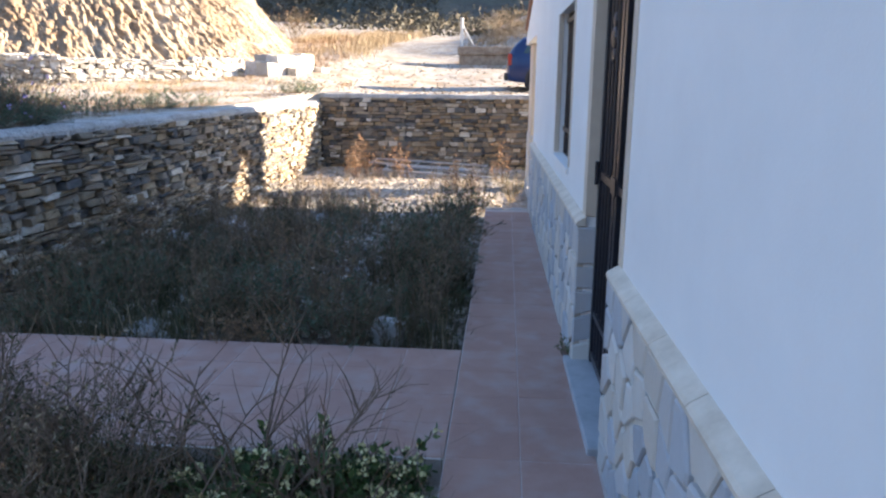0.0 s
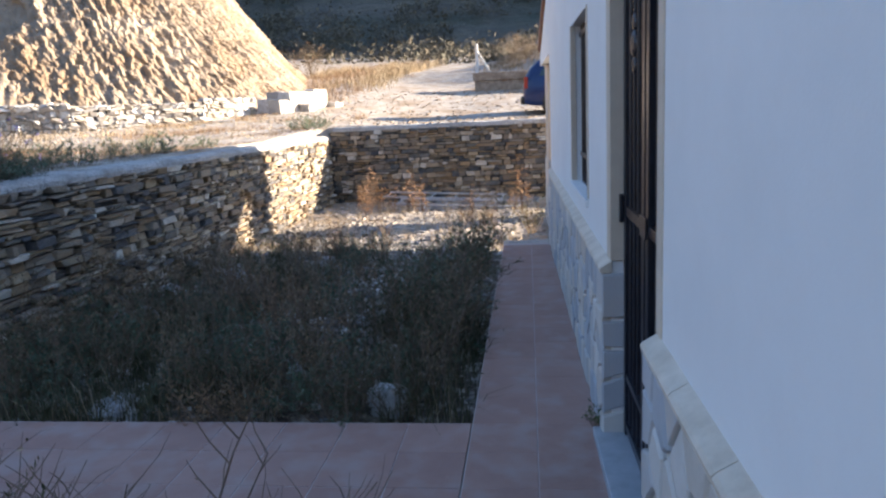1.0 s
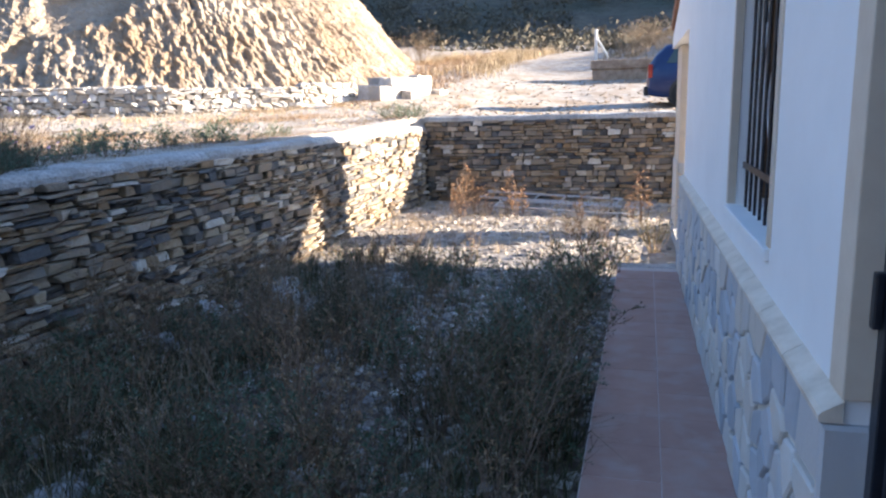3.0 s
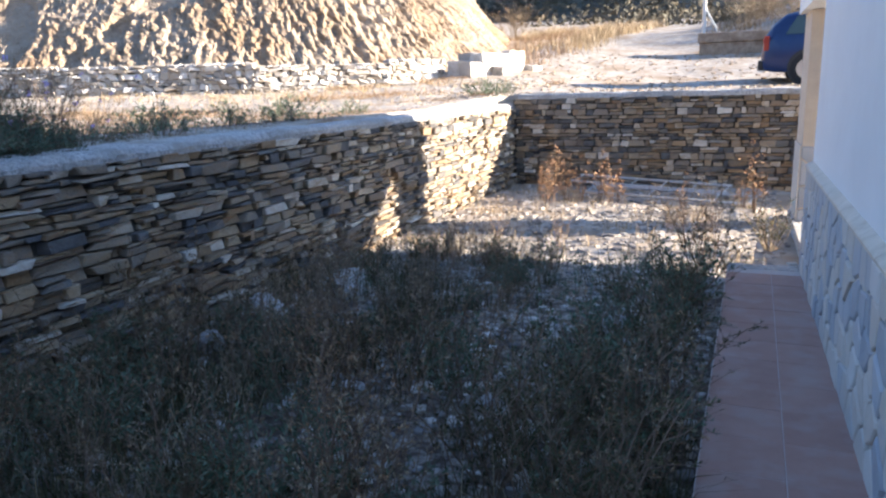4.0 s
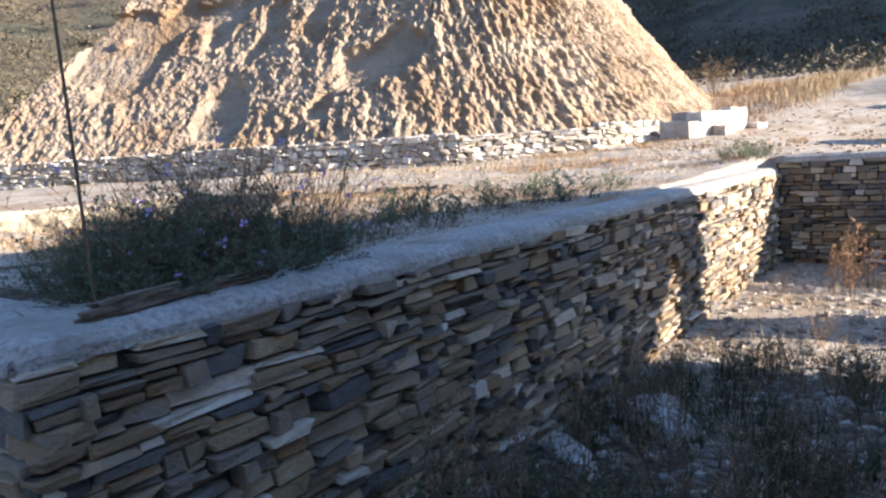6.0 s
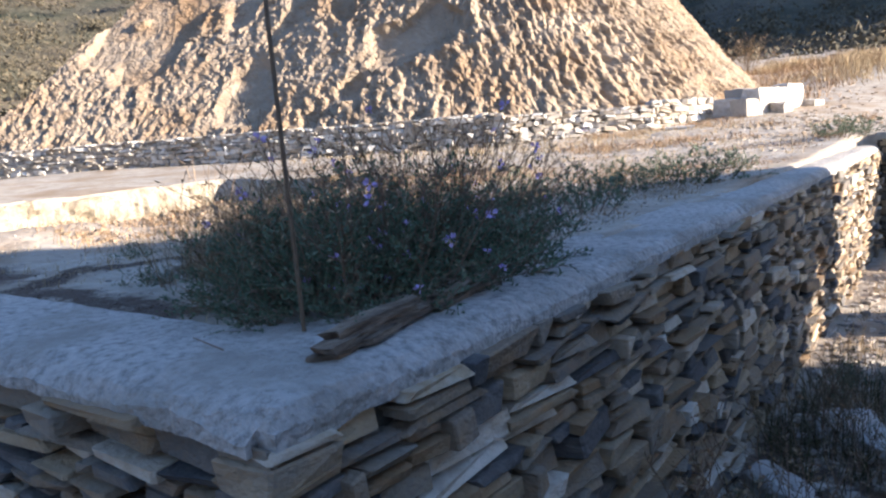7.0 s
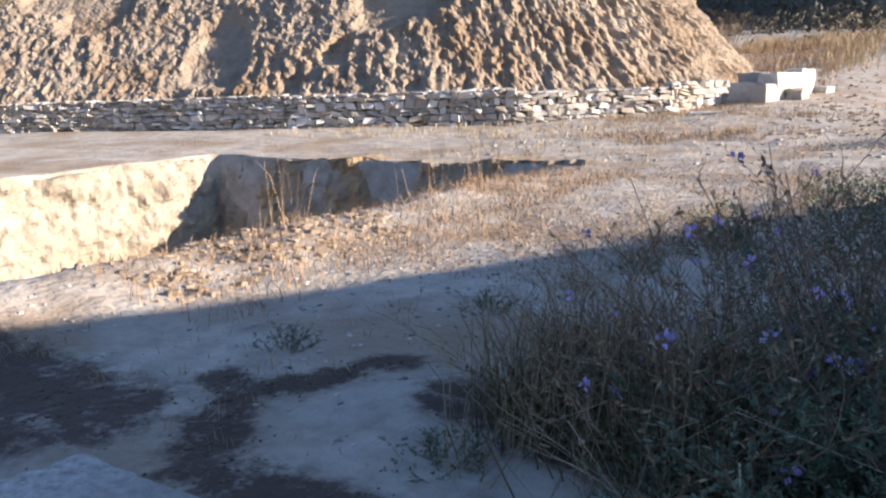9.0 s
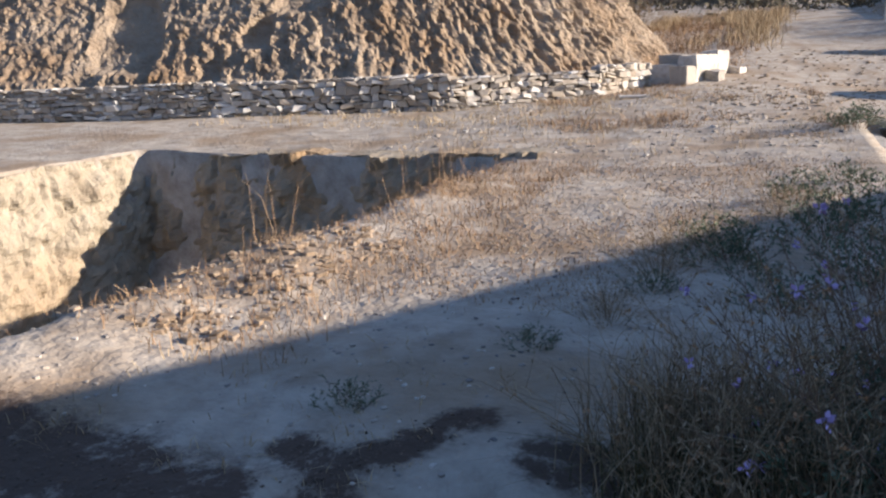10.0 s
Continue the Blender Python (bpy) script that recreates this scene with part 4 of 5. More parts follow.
red_weed = plant("weed", 308, 12, 0.8, 0.32, 10, 0.16, 900, (0.022, 0.0026), (M_TWIG, M_RUST, M_RUST), "tall reddish-brown dried weed standing above the grass", "weed", 0.08, group="yard weeds", stem_r=0.004)
put(red_weed, -1.35, 1.25, -0.1, 0, 0.9)
put_copy(red_weed, -1.62, 1.7, -0.1, 80, 0.85)
put_copy(red_weed, -1.15, 2.3, -0.1, 200, 0.8)
put(weed_d, -2.35, 8.3, -0.08)
for x, y, s in ((-2.28, 8.2, 0.95), (-2.1, 8.32, 1.0), (-1.9, 8.2, 0.8), (-1.65, 8.3, 0.95), (-1.5, 8.15, 0.9), (-1.42, 8.3, 0.8), (0.2, 7.9, 1.2), (0.05, 8.1, 0.8), (-2.45, 8.35, 0.7), (-2.2, 7.7, 0.7), (-0.6, 7.8, 0.7)):
    put_copy(weed_d, x, y, float(ground_z(x, y)) - 0.02, rnd.uniform(0, 360), s)
for x, y, s in ((-0.15, 5.2, 0.75), (-0.35, 5.6, 0.8), (-0.2, 6.1, 0.7), (-0.6, 6.4, 0.6), (-1.5, 5.5, 0.5), (-2.2, 5.7, 0.5), (-0.9, 7.2, 0.5)):
    put_copy(weed_b, x, y, float(ground_z(x, y)) - 0.02, rnd.uniform(0, 360), s)
green_tuft = plant("tuft", 305, 16, 0.22, 0.7, 3, 0.08, 260, (0.035, 0.005), (M_TWIG, M_LEAF_FRESH, M_RUST), "small bright green weed growing at the door step", "weed", 0.04)
put(green_tuft, 0.6, -0.06, 0.0, 0, 0.55)
wall_tuft = plant("tuft", 306, 22, 0.42, 0.6, 4, 0.12, 420, (0.05, 0.004), (M_DRY, M_GREENDRY, M_RUST), "yellow-green tuft by the porch pillar", "weed", 0.06)
put(wall_tuft, 0.32, 5.7, -0.05)

# ---- front bed: bare twigs, dark weeds, leafy plant ----
bare = plant("bare_shrub", 311, 9, 0.8, 1.1, 9, 0.26, 40, (0.02, 0.003), (M_TWIG, M_DRY, M_RUST), "bare reddish-brown twiggy shrub", "shrub", 0.1, droop=-0.01, stem_r=0.0075)
put(bare, -0.72, -1.62, -0.12)
put_copy(bare, -0.25, -1.85, -0.15, 120, 0.7)
put_copy(bare, -1.35, -1.7, -0.12, 60, 0.85)
put_copy(bare, -1.0, -1.5, -0.12, 200, 0.8)
put_copy(bare, -1.8, -1.55, -0.12, 300, 0.9)
put_copy(bare, -0.45, -1.55, -0.12, 250, 0.75)
leafy = plant("leafy_plant", 312, 16, 0.34, 1.0, 5, 0.12, 520, (0.05, 0.014), (M_TWIG, M_LEAF_FRESH, M_YELLOW), "leafy green plant with small pale yellow flowers", "plant", 0.14, heads=34, head=0.026)
put(leafy, -0.32, -1.62, -0.1, 0, 0.85)
put_copy(leafy, -0.62, -1.65, -0.12, 100, 0.9)
put_copy(leafy, -0.48, -1.5, -0.12, 30, 0.8)
put_copy(leafy, -0.18, -1.5, -0.12, 290, 0.75)
put_copy(leafy, -0.85, -1.6, -0.12, 160, 0.7)
put_copy(leafy, -0.05, -1.72, -0.12, 200, 0.6)
for x, y, s in ((-1.9, -1.55, 0.75), (-2.2, -1.75, 0.85), (-1.6, -1.9, 0.8), (-2.6, -1.6, 0.8), (-1.15, -1.95, 0.7), (-2.9, -1.9, 0.9), (-0.8, -2.05, 0.6), (-1.5, -1.45, 0.65), (-1.85, -1.4, 0.75), (-2.3, -1.45, 0.8), (-1.2, -1.6, 0.55), (-2.0, -1.95, 0.9), (-2.6, -1.35, 0.7), (-1.7, -1.65, 0.8), (-0.95, -1.75, 0.5)):
    put_copy(weed_a, x, y, -0.13, rnd.uniform(0, 360), s)
for k in range(46):
    x = rnd.uniform(-3.0, -0.95)
    y = rnd.uniform(-2.3, -1.75 if x > -1.7 else -1.35)
    put_copy(rnd.choice([weed_a, weed_a, weed_b, bare]), x, y, -0.13, rnd.uniform(0, 360), rnd.uniform(0.7, 1.0))
for k in range(24):
    put_copy(weed_a, rnd.uniform(-3.0, -1.15), rnd.uniform(-1.8, -1.36), -0.13, rnd.uniform(0, 360), rnd.uniform(0.55, 0.75))
blades("grass", scatter(204, 1100, -3.2, -0.05, -2.6, -1.32, 0.05, 16), (0.08, 0.3), 0.6, 0.0028, M_GREENDRY, 4, "dark grass of the unkempt front bed")

# ---- bush at the corner of the upper wall ----
bush = plant("flowering_bush", 321, 80, 0.5, 1.5, 13, 0.17, 13000, (0.023, 0.0038), (M_TWIG, M_LEAF, M_PURPLE), "dense grey-green bush with purple flowers behind the wall cap", "bush", 0.36, droop=0.045, heads=9, head=0.022, stem_r=0.0035)
put(bush, -3.83, 1.42, 1.08, 0, 0.84)
c = put_copy(bush, -3.95, 1.9, 1.08, 130, 0.48)
tagged(c, "smaller grey-green bush with purple flowers")
c = put_copy(bush, -3.76, 1.1, 1.1, 250, 0.55)
tagged(c, "grey-green bush spilling over the corner of the cap")
for x, y, turn, q in ((-3.88, 1.7, 60, 0.76), (-3.9, 1.22, 200, 0.66), (-4.06, 1.48, 300, 0.6), (-4.05, 1.9, 20, 0.56)):
    put_copy(bush, x, y, 1.08, turn, q)
stalks = plant("flower_stalks", 324, 26, 0.62, 0.75, 7, 0.11, 420, (0.02, 0.003), (M_TWIG, M_DRY, M_PURPLE), "thin brown flower stalks rising out of the bush", "plant", 0.3, heads=7, head=0.018, stem_r=0.0028)
put(stalks, -3.86, 1.52, 1.1, 0, 1.1)
for x, y, turn, q in ((-3.9, 1.95, 80, 0.9), (-4.0, 1.8, 200, 1.0), (-3.75, 1.25, 150, 0.9), (-3.95, 2.3, 290, 0.85), (-4.2, 1.5, 20, 0.8), (-4.05, 2.2, 330, 0.9)):
    put_copy(stalks, x, y, 1.1, turn, q)
low_bush = plant("low_shrub", 323, 26, 0.3, 1.2, 7, 0.12, 1300, (0.03, 0.005), (M_TWIG, M_LEAF, M_PURPLE), "low dark green shrub along the wall cap", "shrub", 0.2, stem_r=0.003)
dry_bush = plant("dry_bush", 322, 55, 0.46, 1.3, 8, 0.14, 900, (0.022, 0.0022), (M_DRY, M_DRY, M_RUST), "pale brown dried bush beside the green one", "bush", 0.18, heads=30, head=0.009, stem_r=0.0022)
put(dry_bush, -4.5, 1.5, 1.1, 0, 0.95)
put_copy(dry_bush, -4.3, 1.35, 1.1, 320, 0.95)
put_copy(dry_bush, -4.3, 1.75, 1.1, 190, 1.1)
for x, y, q in ((-4.6, 3.6, 0.4), (-4.9, 3.0, 0.35), (-4.4, 2.9, 0.45), (-5.2, 2.2, 0.3), (-4.5, 3.3, 0.4), (-5.6, 1.6, 0.3), (-4.75, 1.15, 0.3)):
    put_copy(low_bush, x, y, float(ground_z(x, y)) - 0.02, x * 50, q)
put(low_bush, -3.9, 4.75, 1.1)
for x, y, s in ((-4.0, 3.2, 0.9), (-4.15, 4.1, 0.8), (-4.3, 5.2, 0.7), (-3.95, 5.9, 0.6), (-4.6, 3.6, 0.8), (-3.6, 9.4, 0.9), (-3.45, 9.75, 0.8)):
    put_copy(low_bush, x, y, float(ground_z(x, y)) - 0.02, rnd.uniform(0, 360), s)
bm = rod(bmesh.new(), (-3.606, 0.838, 1.1), (-3.608, 0.83, 1.7), 0.0058, 8, 0.0055)
rod(bm, (-3.608, 0.83, 1.7), (-3.612, 0.818, 2.7), 0.0055, 8, 0.0048)
tagged(part("cane", bm, material("weathered_cane", [(0.1, 0.07, 0.045), (0.2, 0.14, 0.09)], 30, 0.8, 0.2)), "thin leaning brown cane stuck in the bush", "cane")

# ---- dry grass on the upper ground ----
lit = lambda x, y, g: upper(x, y) & (g.random(len(x)) < 0.35 + 0.65 * (vnoise(x * 0.7, y * 0.7, 55) > 0.05)) & ~((x < PIT[1] + 0.1) & (x > PIT[0]) & (y < PIT[3]))
blades("grass", scatter(211, 800, -7.3, -3.7, 0.9, 9.8, 0.05, 11, where=lit), (0.02, 0.08), 1.0, 0.0022, M_GOLD, 5, "short dead grass on the upper ground")
blades("grass", scatter(212, 480, -9.0, -3.6, 7.4, 15.5, 0.07, 12, where=lit), (0.03, 0.13), 0.9, 0.0035, M_GOLD, 6, "golden dead grass on the open ground")
M_RUSTGRASS = material("brown_dead_grass", [(0.17, 0.105, 0.06), (0.3, 0.195, 0.115), (0.42, 0.3, 0.185)], 8, 0.9, 0, per_island=0.8)
brown = lambda x, y, g: upper(x, y) & (vnoise(x * 0.9, y * 0.9, 57, 3) > 0.08) & ~((x < PIT[1] + 0.1) & (x > PIT[0]) & (y < PIT[3]))
blades("grass", scatter(219, 4200, -7.2, -3.7, 2.6, 10.5, 0.07, 14, where=brown), (0.012, 0.06), 1.3, 0.003, M_RUSTGRASS, 13, "brown matted dead grass in patches")
blades("grass", scatter(220, 700, -8.5, -3.7, 9.0, 15.5, 0.09, 14, where=brown), (0.03, 0.14), 0.9, 0.005, M_RUSTGRASS, 14, "brown dead grass on the open ground")
blades("grass", scatter(213, 420, -7.1, -6.0, 1.7, 6.9, 0.06, 14), (0.02, 0.12), 1.0, 0.0022, M_RUSTGRASS, 7, "dry grass along the edge of the pit")
blades("grass", scatter(214, 14, -7.15, -6.6, 2.6, 6.4, 0.05, 5), (0.3, 0.65), 0.45, 0.0018, M_RUSTGRASS, 8, "tall dry stalks at the edge of the pit")
blades("grass", scatter(215, 700, -9.5, -1.5, 19.0, 36.0, 0.2, 22, where=lambda x, y, g: (x < -5.2 + 0.02 * (y - 19) + 0.8 * vnoise(x * 0.5, y * 0.5, 58))), (0.06, 0.32), 0.8, 0.008, M_RUSTGRASS, 9,
       "golden grass beside the dirt road")
blades("grass", scatter(223, 420, -9.0, -3.2, 22.0, 36.0, 0.25, 26, where=lambda x, y, g: (x < -5.0 + 0.05 * (y - 19)) & (vnoise(x * 0.4, y * 0.4, 59) > -0.05)), (0.15, 0.55), 0.7, 0.009, M_GOLD, 17, "tall golden grass in clumps at the foot of the hill")
blades("grass", scatter(216, 500, -1.2, 9.0, 22.6, 36.0, 0.2, 18), (0.1, 0.45), 0.6, 0.009, M_DRY, 10, "dry grass behind the low concrete wall")
blades("grass", scatter(221, 14, -4.72, -4.25, 1.25, 1.75, 0.07, 60), (0.08, 0.32), 0.85, 0.0018, M_GREENDRY, 15, "olive half-dry grass tuft beside the bush")
blades("grass", scatter(224, 16, -4.75, -4.25, 1.2, 1.75, 0.08, 60), (0.1, 0.42), 0.75, 0.0018, M_DRY, 18, "straw-coloured grass tuft beside the bush")
blades("grass", scatter(222, 18, -4.3, -3.75, 1.0, 2.3, 0.08, 60), (0.06, 0.3), 0.8, 0.002, M_GREENDRY, 16, "dark grass under the flowering bush")
blades("grass", scatter(217, 110, -4.4, -3.72, 0.9, 2.9, 0.06, 18), (0.015, 0.07), 1.2, 0.0018, M_GREENDRY, 11, "grass under the bush")
blades("grass", scatter(218, 300, -13.5, -6.8, 9.5, 13.2, 0.06, 10), (0.04, 0.16), 0.7, 0.004, M_GOLD, 12, "dead grass before the low wall")
for x, y, s in ((-4.9, 3.3, 0.7), (-4.7, 3.9, 0.6), (-5.0, 2.6, 0.5), (-4.4, 4.6, 0.6)):
    put_copy(dry_bush, x, y, float(ground_z(x, y)) - 0.02, rnd.uniform(0, 360), s)

# ---- dark plant litter on the upper ground ----
g = np.random.default_rng(77)
lit_pts = []
for x0, y0, x1, y1, n_, w_ in STREAKS:
    f = g.random(n_)[:, None]
    lit_pts.append(np.array([[x0, y0]]) * (1 - f) + np.array([[x1, y1]]) * f + g.normal(0, w_ * 0.8, (n_, 2)))
lit_pts = np.concatenate(lit_pts)
lit_pts = np.concatenate([lit_pts, ground_z(lit_pts[:, 0], lit_pts[:, 1])[:, None]], -1)
M_LITTER = material("dark_litter", [(0.06, 0.045, 0.037), (0.1, 0.075, 0.06), (0.16, 0.12, 0.09)], 8, 0.95, 0, per_island=0.8)
LITTER = lit_pts

# ---- scrub on the hills ----
M_SCRUB = material("grey_scrub", [(0.06, 0.058, 0.042), (0.1, 0.09, 0.064), (0.17, 0.14, 0.095)], 8, 0.9, 0, per_island=0.7)
g = np.random.default_rng(401)
N = 8000
ra, tt = 37 + 110 * g.random(N) ** 1.3, np.radians(g.uniform(-30, 92, N))
hx, hy = -np.sin(tt) * ra, np.cos(tt) * ra
keep = vnoise(hx * 0.06, hy * 0.06, 71) > -0.15
hx, hy = hx[keep], hy[keep]
hz = hill_z(hx, hy)
per = 64
n = len(hx)
size = g.uniform(0.4, 1.7, n)
cen = np.repeat(np.stack([hx, hy, hz], -1), per, 0)
off = g.normal(0, 1, (n * per, 3)) * np.array([0.55, 0.55, 0.4]) * np.repeat(size, per)[:, None]
off[:, 2] = np.abs(off[:, 2])
mid = cen + off
P = (mid[:, None, :] + g.normal(0, 0.085, (n * per, 3, 3)) * np.repeat(size, per)[:, None, None]).reshape(-1, 3)
scrub = mesh_of("scrub", P.tolist(), np.arange(n * per * 3).reshape(-1, 3).tolist(), M_SCRUB)
far_shrub = put_copy(dry_bush, -9.6, 30.5, float(ground_z(-9.6, 30.5)), 40, 3.4)
tagged(far_shrub, "pale leafless shrub at the end of the open ground", "shrub")
for x, y, q in ((1.2, 25.5, 2.6), (2.6, 27.0, 3.0), (0.3, 27.5, 2.4), (4.0, 26.0, 2.8), (-0.2, 29.0, 2.6)):
    put_copy(dry_bush, x, y, float(ground_z(x, y)), x * 70, q)
tagged(scrub, "dark low scrub scattered over the hillsides", "scrub", kind="stuff")
# ---- loose stones ----
def rock(x, y, z, sx, sy, sz, seed, mat, label, turn=0):
    rnd = random.Random(seed)
    bm = bmesh.new()
    bmesh.ops.create_icosphere(bm, subdivisions=3, radius=0.5)
    off = Vector((seed * 3.1, seed * 1.7, 0))
    for v in bm.verts:
        d = v.co.normalized()
        q = max(abs(d.x), abs(d.y), abs(d.z))
        v.co = d * (0.5 / q ** 0.65) * (1 + 0.28 * noise.noise(d * 1.4 + off) + 0.1 * noise.noise(d * 5 + off))
    bmesh.ops.scale(bm, vec=(sx, sy, sz), verts=bm.verts)
    ob = part("rock", bm, mat)
    ob.matrix_basis = pose(x, y, z + sz * 0.25, rnd.uniform(-8, 8), rnd.uniform(-8, 8), turn)
    return tagged(ob, label, "rock")


M_WHITEROCK = material("white_rock", [(0.3, 0.295, 0.29), (0.45, 0.44, 0.43), (0.56, 0.55, 0.54)], 7, 0.9, 0.6, 30)
M_GREYROCK = material("grey_rock", [(0.2, 0.2, 0.21), (0.34, 0.33, 0.33), (0.45, 0.43, 0.41)], 7, 0.9, 0.6, 30)
for k, (x, y, sx, sy, sz, white) in enumerate(((-0.48, 0.36, 0.21, 0.17, 0.2, 1), (-1.05, 0.58, 0.17, 0.14, 0.24, 1), (-2.82, 3.72, 0.42, 0.3, 0.16, 1), (-2.62, 3.5, 0.3, 0.24, 0.14, 1),
                                              (-1.75, 1.95, 0.13, 0.1, 0.05, 1), (-1.0, 2.0, 0.15, 0.1, 0.07, 0), (-2.86, 0.85, 0.3, 0.2, 0.1, 1), (-3.0, 2.95, 0.34, 0.18, 0.14, 1),
                                              (-2.1, 0.35, 0.22, 0.3, 0.09, 0), (-0.6, 3.3, 0.2, 0.16, 0.12, 0), (-1.9, 4.3, 0.18, 0.14, 0.1, 1), (-2.9, 2.2, 0.22, 0.16, 0.12, 0))):
    rock(x, y, float(ground_z(x, y)), sx, sy, sz, k + 1, M_WHITEROCK if white else M_GREYROCK,
         "pale angular limestone lump among the weeds" if white else "grey stone lying among the weeds", k * 47)


M_BROWNSLATE = material("brown_slate", [(0.055, 0.04, 0.03), (0.18, 0.13, 0.092), (0.32, 0.26, 0.2)], 26, 0.9, 1.0, 40, stretch=(1, 0.4, 3), bump_dist=0.02)


def slate_slab(x, y, z, sx, sy, sz, seed, turn, label):
    """A split slab with a ragged outline and stepped layers."""
    bm = bmesh.new()
    for lay in range(3):
        k = 1 - 0.12 * lay
        g2 = box(bmesh.new(), -sx / 2 * k, -sy / 2 * k, sz * lay / 3, sx / 2 * k, sy / 2 * (k + 0.06 * lay), sz * (lay + 1) / 3 - 0.001)
        bmesh.ops.subdivide_edges(g2, edges=g2.edges[:], cuts=5, use_grid_fill=True)
        for v in g2.verts:
            v.co += Vector((noise.noise(v.co * 9 + Vector((seed, lay, 0))) * 0.03, noise.noise(v.co * 14 + Vector((0, seed, lay))) * 0.06, noise.noise(v.co * 12 + Vector((lay, 0, seed))) * 0.006))
        tmp = bpy.data.meshes.new("layer")
        g2.to_mesh(tmp)
        g2.free()
        bm.from_mesh(tmp)
        bpy.data.meshes.remove(tmp)
    ob = part("slate_slab", bm, M_BROWNSLATE)
    ob.matrix_basis = pose(x, y, z, 2, -4, turn)
    return tagged(ob, label, "stone slab")


slate_slab(-3.41, 0.86, 1.152, 0.066, 0.36, 0.05, 3, 6, "broken brown slate slab lying on the wall cap")
slate_slab(-3.45, 1.25, 1.154, 0.06, 0.38, 0.034, 8, 3, "second piece of split slate on the wall cap")


def pebbles(name, pts, sizes, mat, seed, label):
    g = np.random.default_rng(seed)
    V, F, base = [], [], 0
    for p in pts:
        _, co, fa = SHAPES_LIME[g.integers(len(SHAPES_LIME))]
        s = g.uniform(*sizes) * np.array([1, g.uniform(0.6, 1), g.uniform(0.4, 0.7)])
        a = g.uniform(0, 6.283)
        r = np.array([[math.cos(a), -math.sin(a), 0], [math.sin(a), math.cos(a), 0], [0, 0, 1]])
        V.append((co * s) @ r.T + p)
        F += [[i + base for i in f] for f in fa]
        base += len(co)
    return tagged(mesh_of(name, np.concatenate(V).tolist(), F, mat), label, "gravel", kind="stuff")


M_GRAVEL = material("mixed_gravel", [(0.16, 0.15, 0.15), (0.3, 0.28, 0.26), (0.4, 0.36, 0.31), (0.55, 0.52, 0.48)], 8, 0.9, 0.4, 40, per_island=0.8)
M_CLOD = material("earth_clod", [(0.2, 0.15, 0.1), (0.3, 0.235, 0.17), (0.38, 0.31, 0.24)], 8, 0.95, 0.5, 40, per_island=0.6)
pebbles("gravel", scatter(501, 1500, -3.15, -0.03, 0.1, 5.0, sink=0.0), (0.02, 0.075), M_GRAVEL, 51, "grey gravel and rubble in the yard")
pebbles("gravel", scatter(502, 1500, -3.15, 0.5, 4.95, 9.6, sink=0.0), (0.02, 0.08), M_GRAVEL, 52, "sunlit gravel at the end of the yard")
def off_litter(x, y, g):
    d = np.full(len(x), 9.0)
    for x0, y0, x1, y1, _, w_ in STREAKS:
        f = np.clip(((x - x0) * (x1 - x0) + (y - y0) * (y1 - y0)) / ((x1 - x0) ** 2 + (y1 - y0) ** 2), 0, 1)
        d = np.minimum(d, np.hypot(x - x0 - f * (x1 - x0), y - y0 - f * (y1 - y0)) / w_)
    return (d > 1.3) & (g.random(len(x)) < np.clip(0.35 + 0.3 * (y - 1), 0.35, 1))


pebbles("gravel", scatter(503, 4200, -7.0, -3.7, 0.88, 7.5, sink=0.0, where=off_litter), (0.004, 0.02), M_GRAVEL, 53, "small pebbles on the upper ground")
pebbles("gravel", scatter(504, 420, -7.3, -6.3, 1.8, 3.6, sink=0.0), (0.015, 0.06), M_CLOD, 54, "clods of earth at the lip of the pit")
pebbles("gravel", scatter(505, 500, -9.0, -3.7, 7.4, 14.5, sink=0.0), (0.015, 0.06), M_GRAVEL, 55, "stones on the open ground")

pebbles("gravel", scatter(506, 900, -5.5, 1.5, 10.3, 22.0, sink=0.0), (0.02, 0.09), M_CLOD, 57, "clods and stones on the dirt road")
pebbles("litter", LITTER, (0.003, 0.009), M_LITTER, 56, "dark brown dead plant litter on the soil")

# ---- welded steel frames lying by the north wall ----
M_GALV = material("galvanised_steel", [(0.36, 0.36, 0.36), (0.5, 0.5, 0.49)], 12, 0.55, 0.1, 60, metal=0.15)
for x, y, z, turn, length, label in ((-1.15, 9.1, 0.06, -8, 2.1, "pale steel lattice frame lying on the gravel"), (-0.85, 8.55, 0.0, -6, 2.1, "second steel lattice frame lying flat on the gravel")):
    fr = tagged(new("steel_frame"), label, "steel frame", "steel frames")
    for dy in (-0.2, 0.2):
        part("rail", rod(bmesh.new(), (-length / 2, dy, 0), (length / 2, dy, 0), 0.02, 8), M_GALV, fr)
    for k in range(6):
        px = -length / 2 + 0.04 + k * (length - 0.08) / 5
        part("rung", rod(bmesh.new(), (px, -0.2, 0), (px, 0.2, 0), 0.011, 8), M_GALV, fr)
    fr.matrix_basis = pose(x, y, z, 5, 2, turn)

